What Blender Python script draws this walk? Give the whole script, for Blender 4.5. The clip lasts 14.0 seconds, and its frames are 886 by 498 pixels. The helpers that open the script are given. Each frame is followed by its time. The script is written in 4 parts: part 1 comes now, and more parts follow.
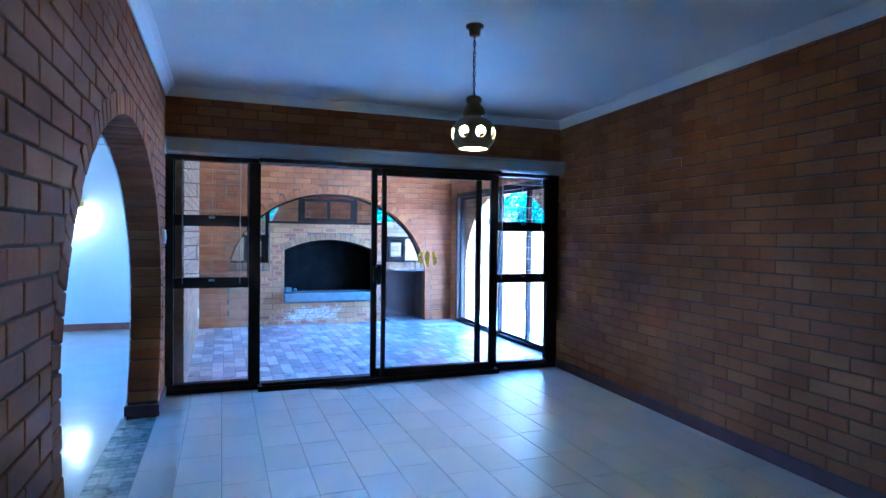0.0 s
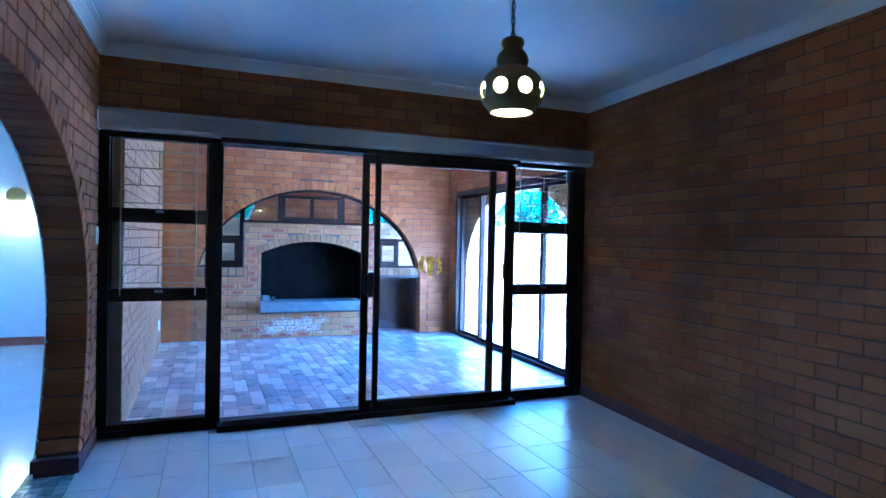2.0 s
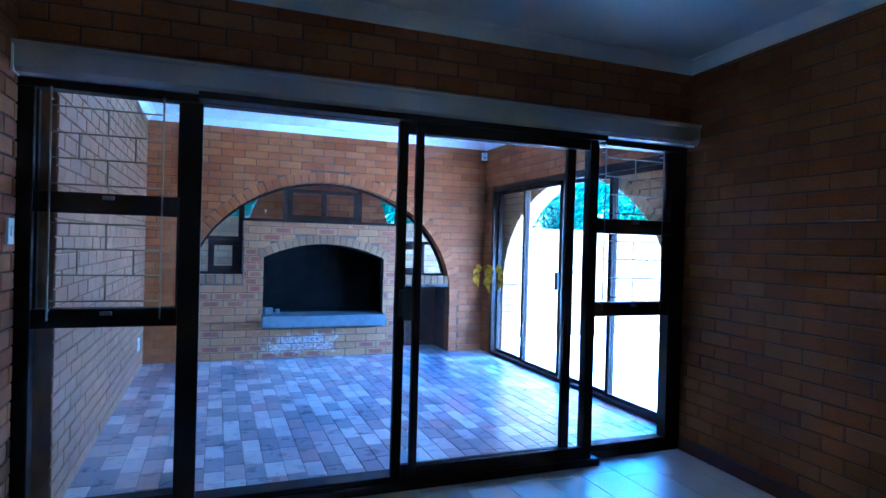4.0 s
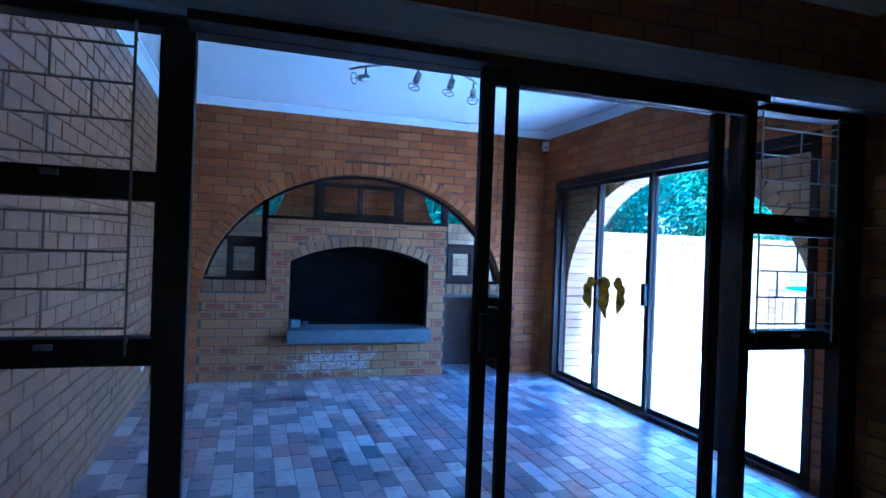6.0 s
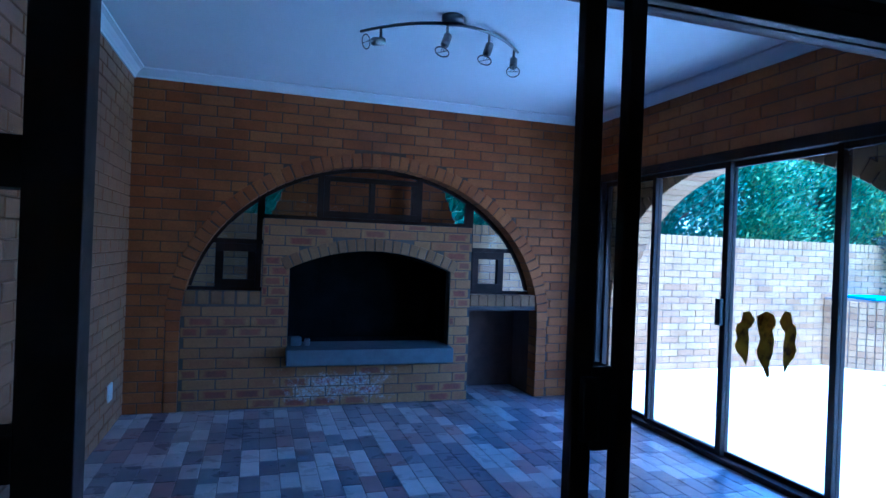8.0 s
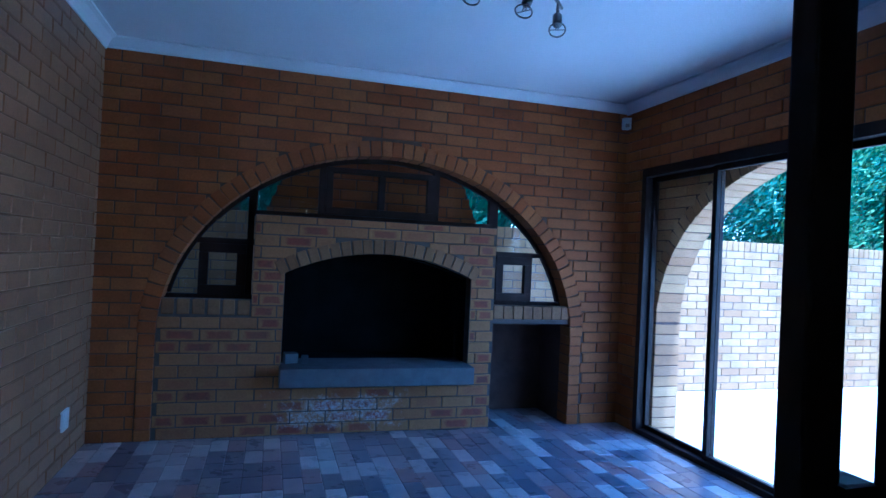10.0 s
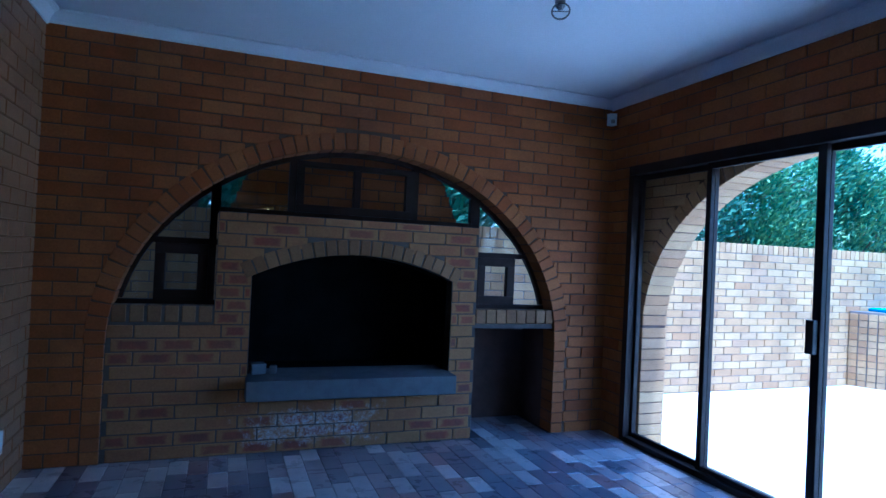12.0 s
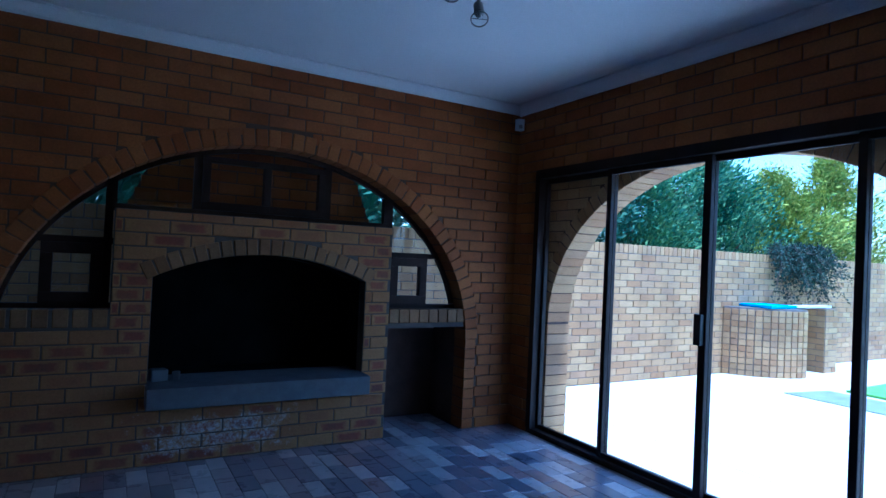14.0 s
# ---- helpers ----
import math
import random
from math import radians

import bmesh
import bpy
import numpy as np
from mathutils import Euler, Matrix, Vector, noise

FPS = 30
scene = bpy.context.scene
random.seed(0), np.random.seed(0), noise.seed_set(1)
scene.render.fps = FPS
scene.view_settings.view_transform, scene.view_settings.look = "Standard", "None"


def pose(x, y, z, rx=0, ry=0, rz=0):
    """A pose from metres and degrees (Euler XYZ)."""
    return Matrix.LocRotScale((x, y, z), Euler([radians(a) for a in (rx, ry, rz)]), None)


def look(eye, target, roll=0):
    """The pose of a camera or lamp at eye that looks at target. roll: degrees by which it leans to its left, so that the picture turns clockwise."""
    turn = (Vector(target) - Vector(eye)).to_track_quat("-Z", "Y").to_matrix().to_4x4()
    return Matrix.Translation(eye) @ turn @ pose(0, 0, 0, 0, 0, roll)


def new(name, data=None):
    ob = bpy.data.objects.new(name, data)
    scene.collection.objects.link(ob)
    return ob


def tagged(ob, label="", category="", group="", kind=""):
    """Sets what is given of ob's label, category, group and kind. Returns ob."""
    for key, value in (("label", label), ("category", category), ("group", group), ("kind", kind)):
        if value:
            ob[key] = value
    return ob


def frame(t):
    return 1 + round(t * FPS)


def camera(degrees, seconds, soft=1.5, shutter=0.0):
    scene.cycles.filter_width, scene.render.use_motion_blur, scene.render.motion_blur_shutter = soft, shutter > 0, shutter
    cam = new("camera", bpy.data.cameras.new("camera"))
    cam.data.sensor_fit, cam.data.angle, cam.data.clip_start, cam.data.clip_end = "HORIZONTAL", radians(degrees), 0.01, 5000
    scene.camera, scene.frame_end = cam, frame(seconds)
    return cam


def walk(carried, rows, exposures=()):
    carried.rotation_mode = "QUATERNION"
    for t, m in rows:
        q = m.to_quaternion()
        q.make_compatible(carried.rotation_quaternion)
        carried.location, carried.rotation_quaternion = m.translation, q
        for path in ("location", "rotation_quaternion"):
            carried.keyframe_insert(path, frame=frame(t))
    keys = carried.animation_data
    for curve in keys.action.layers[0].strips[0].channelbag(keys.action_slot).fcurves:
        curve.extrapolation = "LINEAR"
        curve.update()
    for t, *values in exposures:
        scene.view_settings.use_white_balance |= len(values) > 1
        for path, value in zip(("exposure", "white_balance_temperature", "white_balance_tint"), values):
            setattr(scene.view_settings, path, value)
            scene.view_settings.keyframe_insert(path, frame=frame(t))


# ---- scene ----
cam = camera(74.0, 14.0)
PATH = [
    (0, (0.454, 0.436, 1.381), (1.159, 2.307, 1.341), 0.7),
    (0.5, (0.515, 0.688, 1.375), (1.228, 2.555, 1.335), 0.8),
    (1, (0.555, 0.93, 1.367), (1.278, 2.794, 1.332), 1.0),
    (1.5, (0.621, 1.187, 1.366), (1.356, 3.047, 1.335), 1.1),
    (2, (0.681, 1.462, 1.368), (1.425, 3.318, 1.341), 1.2),
    (2.5, (0.712, 1.781, 1.356), (1.461, 3.636, 1.338), 1.3),
    (3, (0.759, 2.125, 1.351), (1.513, 3.977, 1.335), 1.4),
    (5.5, (0.949, 3.568, 1.337), (1.583, 5.465, 1.332), 2.0),
    (6, (0.969, 3.812, 1.333), (1.595, 5.711, 1.331), 2.1),
    (6.5, (1.017, 4.068, 1.344), (1.632, 5.971, 1.344), 2.1),
    (7, (1.037, 4.31, 1.341), (1.643, 6.216, 1.34), 2.2),
    (7.5, (1.057, 4.499, 1.344), (1.659, 6.406, 1.346), 2.2),
    (8, (1.088, 4.685, 1.373), (1.692, 6.592, 1.369), 2.2),
    (8.5, (1.151, 4.863, 1.338), (1.733, 6.776, 1.349), 2.4),
    (11, (1.246, 5.607, 1.34), (1.811, 7.526, 1.361), 2.7),
    (11.5, (1.226, 5.659, 1.34), (1.829, 7.566, 1.362), 2.7),
    (12, (1.18, 5.692, 1.347), (1.876, 7.567, 1.369), 2.7),
    (12.5, (1.151, 5.709, 1.334), (1.933, 7.55, 1.365), 2.7),
    (13, (1.131, 5.704, 1.334), (1.988, 7.511, 1.369), 2.7),
    (13.5, (1.119, 5.698, 1.34), (2.044, 7.471, 1.376), 2.7),
    (14, (1.094, 5.703, 1.344), (2.09, 7.438, 1.381), 2.7),
]
EXPOSURES = [(0.0, 5.95, 3350, 5), (3.0, 5.5, 3300, 5), (5.5, 4.4, 3350, 5), (8.5, 2.85, 3400, 5), (11.0, 2.8, 3550, 5), (14.0, 1.95, 3800, 4)]
# energy of the lamp added to brighten the hall
HALL_FILL = 0.008

# ---- light ----
walk(cam, [(t, look(eye, target, roll)) for t, eye, target, roll in PATH], EXPOSURES)
world = bpy.data.worlds.new("world")
scene.world = world
world.use_nodes = True
SUN_TO = Vector((0.08, -0.16, 0.95)).normalized()
wn = world.node_tree.nodes
sky = wn.new("ShaderNodeTexSky")
sky.sky_type = "NISHITA"
sky.sun_disc = False
sky.sun_elevation = math.asin(SUN_TO.z)
sky.sun_rotation = math.atan2(SUN_TO.x, SUN_TO.y)
wn["Background"].inputs["Strength"].default_value = 0.15
world.node_tree.links.new(sky.outputs[0], wn["Background"].inputs["Color"])


def lamp(name, kind, m, energy, color, **more):
    data = bpy.data.lights.new(name, kind)
    data.energy, data.color = energy, color
    if kind == "SUN":
        data.angle = radians(more["angle"])
    if kind == "AREA":
        data.shape, data.size, data.size_y = "RECTANGLE", more["sx"], more["sy"]
    ob = new(name, data)
    ob.matrix_world = m
    return tagged(ob, kind="structure")


lamp("sun", "SUN", look(SUN_TO * 30, (0, 0, 0)), 2.2, (1.0, 0.95, 0.87), angle=2.0)
# lamp added in an unseen window opening, to brighten the hall
lamp("hall_fill_light", "AREA", look((-4.02, 7.0, 1.6), (0, 7.0, 1.3)), HALL_FILL, (0.80, 0.90, 1.0), sx=0.95, sy=0.95)


# ---- materials ----
class Mat:
    """A node material being wired."""

    def __init__(self, name, rough=0.7, metal=0.0, spec=0.5):
        self.m = bpy.data.materials.new(name)
        self.m.use_nodes = True
        self.n, self.l = self.m.node_tree.nodes, self.m.node_tree.links
        self.b = self.n["Principled BSDF"]
        self.b.inputs["Roughness"].default_value = rough
        self.b.inputs["Metallic"].default_value = metal
        self.b.inputs["Specular IOR Level"].default_value = spec
        self.geo = self.n.new("ShaderNodeNewGeometry")
        self.info = self.n.new("ShaderNodeObjectInfo")
        self.tex = self.n.new("ShaderNodeTexCoord")

    def link(self, a, b):
        self.l.new(a, b)

    def noise(self, scale, detail=4.0, rough=0.6, coord=None, stretch=None):
        t = self.n.new("ShaderNodeTexNoise")
        t.inputs["Scale"].default_value, t.inputs["Detail"].default_value, t.inputs["Roughness"].default_value = scale, detail, rough
        src = coord or self.geo.outputs["Position"]
        if stretch:
            k = self.n.new("ShaderNodeMapping")
            k.inputs["Scale"].default_value = stretch
            self.link(src, k.inputs["Vector"])
            src = k.outputs[0]
        self.link(src, t.inputs["Vector"])
        return t.outputs["Fac"]

    def ramp(self, fac, stops, mode="LINEAR"):
        r = self.n.new("ShaderNodeValToRGB")
        r.color_ramp.interpolation = mode
        e = r.color_ramp.elements
        while len(e) < len(stops):
            e.new(0.5)
        for k, (p, c) in enumerate(stops):
            e[k].position = p
            e[k].color = (*c, 1) if isinstance(c, tuple) else (c, c, c, 1)
        self.link(fac, r.inputs["Fac"])
        return r.outputs["Color"]

    def mix(self, fac, a, b, blend="MIX"):
        x = self.n.new("ShaderNodeMix")
        x.data_type, x.blend_type = "RGBA", blend
        for s, v in ((x.inputs["Factor"], fac), (x.inputs["A"], a), (x.inputs["B"], b)):
            if isinstance(v, tuple):
                s.default_value = (*v, 1)
            elif isinstance(v, (int, float)):
                s.default_value = v if s.type == "VALUE" else (v, v, v, 1)
            else:
                self.link(v, s)
        return x.outputs["Result"]

    def math(self, op, a, b=0.0):
        x = self.n.new("ShaderNodeMath")
        x.operation = op
        for s, v in zip(x.inputs, (a, b)):
            if isinstance(v, (int, float)):
                s.default_value = v
            else:
                self.link(v, s)
        return x.outputs[0]

    def color(self, c):
        if isinstance(c, tuple):
            self.b.inputs["Base Color"].default_value = (*c, 1)
        else:
            self.link(c, self.b.inputs["Base Color"])
        return self

    def rough(self, r):
        self.link(r, self.b.inputs["Roughness"])
        return self

    def bump(self, h, strength=0.3, dist=0.004):
        x = self.n.new("ShaderNodeBump")
        x.inputs["Strength"].default_value, x.inputs["Distance"].default_value = strength, dist
        self.link(h, x.inputs["Height"])
        self.link(x.outputs[0], self.b.inputs["Normal"])
        return self

    def rand(self, island):
        return self.geo.outputs["Random Per Island"] if island else self.info.outputs["Random"]


def face_brick(name, island, stops, rough=0.65):
    """Smooth clay face brick: each brick its own tone, fine grain, faint stains."""
    m = Mat(name, rough, 0.0, 0.5 if rough < 0.5 else 0.25)
    tone = m.ramp(m.rand(island), stops)
    stain = m.ramp(m.noise(2.3, 5), [(0.35, (0.72, 0.72, 0.74)), (0.6, (1.0, 1.0, 1.0))])
    grain = m.ramp(m.noise(90, 3), [(0.3, (0.78, 0.78, 0.78)), (0.7, (1.12, 1.12, 1.12))])
    m.color(m.mix(0.8, m.mix(1.0, tone, stain, "MULTIPLY"), grain, "MULTIPLY"))
    return m.bump(m.noise(140, 4), 0.35, 0.003).m


ROOM_TONES = [(0.0, (0.25, 0.076, 0.016)), (0.3, (0.29, 0.099, 0.021)), (0.65, (0.315, 0.116, 0.026)), (0.9, (0.345, 0.135, 0.034)), (1.0, (0.27, 0.097, 0.029))]
# the room's brick with the yard door's sheen mixed into its colour
DOOR_LIT_TONES = [(0.0, (0.255, 0.120, 0.050)), (0.5, (0.285, 0.140, 0.060)), (1.0, (0.31, 0.160, 0.072))]
ARCH_TONES = [(0.0, (0.19, 0.100, 0.038)), (0.5, (0.23, 0.128, 0.052)), (1.0, (0.26, 0.150, 0.066))]
YARD_TONES = [(0.0, (0.37, 0.195, 0.078)), (0.4, (0.46, 0.270, 0.110)), (0.75, (0.50, 0.315, 0.138)), (1.0, (0.38, 0.215, 0.100))]
BRICK, BRICK_I = face_brick("face_brick", False, ROOM_TONES), face_brick("face_brick_joined", True, ROOM_TONES)
DOOR_LIT, DOOR_LIT_I = face_brick("door_lit_face_brick", False, DOOR_LIT_TONES, 0.42), face_brick("door_lit_face_brick_joined", True, DOOR_LIT_TONES, 0.42)
ARCH_BRICK = face_brick("buff_arch_brick", False, ARCH_TONES)
YARD, YARD_I = face_brick("yard_brick", False, YARD_TONES), face_brick("yard_brick_joined", True, YARD_TONES)


def hearth_brick():
    """Buff bricks with a red or dark flash in the middle of the face, and a patch of white salts low on the wall."""
    m = Mat("hearth_brick", 0.82, 0.0, 0.25)
    base = m.ramp(m.rand(False), [(0.0, (0.26, 0.130, 0.050)), (0.5, (0.30, 0.165, 0.064)), (1.0, (0.275, 0.135, 0.052))])
    k = m.n.new("ShaderNodeSeparateXYZ")
    m.link(m.tex.outputs["Object"], k.inputs[0])
    wob = m.math("MULTIPLY", m.math("SUBTRACT", m.noise(30, 3), 0.5), 0.5)
    ax = m.math("DIVIDE", m.math("ABSOLUTE", k.outputs[0]), 0.118)
    az = m.math("DIVIDE", m.math("ABSOLUTE", k.outputs[2]), 0.036)
    edge = m.math("ADD", m.math("MAXIMUM", ax, az), wob)
    blot = m.ramp(edge, [(0.55, 1.0), (0.82, 0.0)])
    which = m.ramp(m.rand(False), [(0.0, 0.0), (0.12, 0.9), (0.3, 0.15), (0.42, 0.8), (0.55, 0.1), (0.7, 1.0), (0.86, 0.25), (1.0, 0.7)], "CONSTANT")
    red = m.ramp(m.noise(7, 2), [(0.35, (0.23, 0.068, 0.036)), (0.65, (0.15, 0.062, 0.042))])
    col = m.mix(m.math("MULTIPLY", blot, which), base, red)
    p = m.n.new("ShaderNodeSeparateXYZ")
    m.link(m.geo.outputs["Position"], p.inputs[0])
    dx = m.math("DIVIDE", m.math("ABSOLUTE", m.math("SUBTRACT", p.outputs[0], 1.78)), 0.52)
    dz = m.math("DIVIDE", m.math("ABSOLUTE", m.math("SUBTRACT", p.outputs[2], 0.17)), 0.15)
    rad = m.math("ADD", m.math("MAXIMUM", dx, dz), m.math("MULTIPLY", m.math("SUBTRACT", m.noise(9, 6, 0.75), 0.5), 2.2))
    salt = m.ramp(rad, [(0.45, 1.0), (0.8, 0.0)])
    col = m.mix(m.math("MULTIPLY", salt, m.ramp(m.noise(45, 5, 0.8), [(0.42, 0.04), (0.62, 0.6)])), col, (0.72, 0.72, 0.72))
    grain = m.ramp(m.noise(80, 3), [(0.3, (0.8, 0.8, 0.8)), (0.7, (1.1, 1.1, 1.1))])
    m.color(m.mix(0.8, col, grain, "MULTIPLY"))
    return m.bump(m.noise(120, 4), 0.4, 0.003).m


def plain(name, c, rough=0.6, metal=0.0, spec=0.5, vary=0.12, scale=6.0, grain=120.0, bump=0.1):
    """A coloured surface with soft large variation and fine grain."""
    m = Mat(name, rough, metal, spec)
    lo, hi = tuple(v * (1 - vary) for v in c), tuple(min(1.0, v * (1 + vary)) for v in c)
    big = m.ramp(m.noise(scale, 5), [(0.3, lo), (0.7, hi)])
    fine = m.ramp(m.noise(grain, 3), [(0.3, (0.93, 0.93, 0.93)), (0.7, (1.05, 1.05, 1.05))])
    m.color(m.mix(1.0, big, fine, "MULTIPLY"))
    m.rough(m.ramp(m.noise(scale * 2.3, 4), [(0.3, max(0.0, rough - 0.07)), (0.7, min(1.0, rough + 0.07))]))
    return m.bump(m.noise(grain, 3), bump, 0.002).m


def paver(name, island):
    m = Mat(name, 0.42)
    tone = m.ramp(m.rand(island), [(0.0, (0.12, 0.12, 0.155)), (0.22, (0.18, 0.178, 0.21)), (0.38, (0.25, 0.165, 0.16)), (0.5, (0.31, 0.27, 0.27)), (0.62, (0.44, 0.42, 0.41)), (0.8, (0.54, 0.52, 0.50)), (0.93, (0.16, 0.14, 0.165))], "CONSTANT")
    cloud = m.ramp(m.noise(5.5, 4), [(0.3, (1.0, 1.0, 1.03)), (0.7, (1.42, 1.40, 1.36))])
    grain = m.ramp(m.noise(110, 3), [(0.3, (0.85, 0.85, 0.85)), (0.7, (1.08, 1.08, 1.08))])
    m.color(m.mix(0.8, m.mix(1.0, tone, cloud, "MULTIPLY"), grain, "MULTIPLY"))
    m.b.inputs["Coat Weight"].default_value, m.b.inputs["Coat Roughness"].default_value, m.b.inputs["Coat IOR"].default_value = 1.0, 0.30, 1.65
    m.rough(m.ramp(m.noise(8, 4), [(0.3, 0.22), (0.7, 0.42)]))
    return m.bump(m.noise(70, 4), 0.25, 0.002).m


def tile(name):
    m = Mat(name, 0.3)
    tone = m.ramp(m.rand(False), [(0.0, (0.62, 0.60, 0.56)), (1.0, (0.70, 0.68, 0.64))])
    cloud = m.ramp(m.noise(7, 6, 0.7), [(0.2, (0.965, 0.96, 0.955)), (0.8, (1.02, 1.02, 1.02))])
    m.color(m.mix(1.0, tone, cloud, "MULTIPLY"))
    m.b.inputs["Coat Weight"].default_value, m.b.inputs["Coat Roughness"].default_value, m.b.inputs["Coat IOR"].default_value = 1.0, 0.32, 1.5
    m.rough(m.ramp(m.noise(11, 5), [(0.3, 0.30), (0.7, 0.38)]))
    return m.bump(m.noise(14, 4), 0.02, 0.003).m


def glass(name, tint=(1.0, 1.0, 1.0)):
    m = bpy.data.materials.new(name)
    m.use_nodes = True
    n, l = m.node_tree.nodes, m.node_tree.links
    n.remove(n["Principled BSDF"])
    clear, gloss, mixer, facing, steep, level = n.new("ShaderNodeBsdfTransparent"), n.new("ShaderNodeBsdfGlossy"), n.new("ShaderNodeMixShader"), n.new("ShaderNodeLayerWeight"), n.new("ShaderNodeMath"), n.new("ShaderNodeMath")
    clear.inputs[0].default_value = (*tint, 1)
    gloss.inputs["Roughness"].default_value = 0.02
    steep.operation, steep.inputs[1].default_value = "POWER", 4.0
    level.operation, level.inputs[1].default_value, level.inputs[2].default_value = "MULTIPLY_ADD", 0.6, 0.025
    l.new(facing.outputs["Facing"], steep.inputs[0]), l.new(steep.outputs[0], level.inputs[0]), l.new(level.outputs[0], mixer.inputs[0])
    l.new(clear.outputs[0], mixer.inputs[1]), l.new(gloss.outputs[0], mixer.inputs[2])
    l.new(mixer.outputs[0], n["Material Output"].inputs[0])
    return m


def glow(name, c, strength):
    m = Mat(name, 0.4)
    m.color(c)
    m.b.inputs["Emission Color"].default_value = (*c, 1)
    m.b.inputs["Emission Strength"].default_value = strength
    return m.m


def leafy(name, stops):
    m = Mat(name, 0.75, 0.0, 0.15)
    m.color(m.mix(1.0, m.ramp(m.geo.outputs["Random Per Island"], stops), m.ramp(m.noise(0.9, 3), [(0.3, (0.6, 0.65, 0.7)), (0.7, (1.25, 1.2, 1.0))]), "MULTIPLY"))
    return m.m


HEARTH = hearth_brick()
MORTAR = plain("dark_mortar", (0.09, 0.055, 0.04), 0.95, vary=0.2, scale=9, bump=0.6)
HEARTH_MORTAR = plain("hearth_mortar", (0.085, 0.070, 0.060), 0.95, vary=0.2, scale=9, bump=0.6)
# lightened to match, so the joints fade as in the door's light
DOOR_LIT_MORTAR = plain("door_lit_mortar", (0.16, 0.088, 0.046), 0.95, vary=0.2, scale=9, bump=0.6)
YARD_MORTAR = plain("yard_mortar", (0.15, 0.13, 0.115), 0.95, vary=0.2, scale=9, bump=0.6)
CEILING = plain("white_ceiling_paint", (0.74, 0.75, 0.76), 0.85, vary=0.03, scale=1.3, bump=0.05)
WHITE_WALL = plain("white_wall_paint", (0.78, 0.78, 0.77), 0.8, vary=0.03, scale=1.1, bump=0.12)
CORNICE = plain("white_cornice", (0.76, 0.77, 0.78), 0.7, vary=0.03, scale=3, bump=0.05)
BRONZE = plain("dark_bronze_aluminium", (0.024, 0.015, 0.012), 0.55, 0.0, 0.2, vary=0.2, scale=5, bump=0.03)
TIMBER = plain("dark_window_timber", (0.032, 0.018, 0.013), 0.6, 0.0, 0.15, vary=0.3, scale=8, bump=0.15)
SKIRTING = plain("dark_red_skirting", (0.085, 0.030, 0.026), 0.45, vary=0.25, scale=7, bump=0.1)
HALL_SKIRTING = plain("brown_skirting", (0.24, 0.10, 0.05), 0.5, vary=0.2, scale=7)
PAVER, PAVER_I = paver("clay_paver", False), paver("clay_paver_joined", True)
PAVER_JOINT = plain("paver_joint_sand", (0.17, 0.165, 0.165), 0.9, vary=0.25)
TILE = tile("pale_floor_tile")
GROUT = plain("tile_grout", (0.40, 0.38, 0.35), 0.85, vary=0.2)
HALL_TILE = plain("polished_hall_tile", (0.62, 0.61, 0.58), 0.12, vary=0.05, scale=3, bump=0.02)
PELMET = plain("grey_blind_headrail", (0.42, 0.40, 0.385), 0.6, vary=0.05, bump=0.03)
CONCRETE = plain("grey_concrete_slab", (0.105, 0.105, 0.112), 0.75, vary=0.18, scale=9, bump=0.3)
SOOT = plain("sooty_brick", (0.007, 0.0065, 0.0065), 0.95, 0.0, 0.05, vary=0.5, scale=4, bump=0.5)
CLEAR = glass("clear_glass")
STEEL = plain("brushed_steel", (0.24, 0.235, 0.23), 0.35, 0.95, vary=0.08, bump=0.02)
DARK_METAL = plain("dark_chain_metal", (0.05, 0.04, 0.035), 0.45, 0.8, vary=0.2)
CERAMIC = plain("olive_glazed_ceramic", (0.30, 0.20, 0.062), 0.42, vary=0.2, scale=14, bump=0.1)
OCHRE = plain("ochre_glazed_ceramic", (0.42, 0.30, 0.07), 0.4, vary=0.15, scale=14)
INNER_GLAZE = plain("cream_inner_glaze", (0.80, 0.66, 0.26), 0.5, vary=0.05)
BULB = glow("lit_bulb", (1.0, 0.70, 0.27), 5.0)
HALL_BULB = glow("lit_sconce_bulb", (1.0, 0.74, 0.30), 0.6)
WHITE_PLASTIC = plain("white_plastic", (0.82, 0.83, 0.84), 0.4, vary=0.02)
BLACK_PLASTIC = plain("black_plastic", (0.012, 0.012, 0.013), 0.45, vary=0.2)
YARD_SLAB = plain("pale_concrete_paving", (0.62, 0.60, 0.56), 0.85, vary=0.08, scale=2.5, bump=0.3)
SLATE = plain("grey_pool_coping", (0.20, 0.21, 0.23), 0.7, vary=0.2, scale=5)
POOL = plain("green_pool_cover", (0.17, 0.36, 0.05), 0.5, vary=0.15, scale=3)
BLUE = plain("blue_fibreglass", (0.03, 0.30, 0.62), 0.4, vary=0.1)
SOIL = plain("dry_ground", (0.24, 0.21, 0.15), 0.95, vary=0.3, scale=0.8, bump=0.5)
BARK = plain("bark", (0.10, 0.07, 0.05), 0.9, vary=0.3, scale=12, bump=0.8)
LEAF_BLUE = leafy("blue_green_leaves", [(0.0, (0.050, 0.120, 0.085)), (0.5, (0.080, 0.170, 0.110)), (1.0, (0.13, 0.23, 0.14))])
LEAF_TEAL = leafy("teal_green_leaves", [(0.0, (0.05, 0.12, 0.075)), (0.5, (0.11, 0.22, 0.11)), (1.0, (0.24, 0.36, 0.14))])
# brighter, yellower green that holds the sunshine on the right-hand trees
LEAF_SUNLIT = leafy("sunlit_yellow_leaves", [(0.0, (0.13, 0.20, 0.035)), (0.5, (0.30, 0.34, 0.05)), (1.0, (0.50, 0.46, 0.08))])
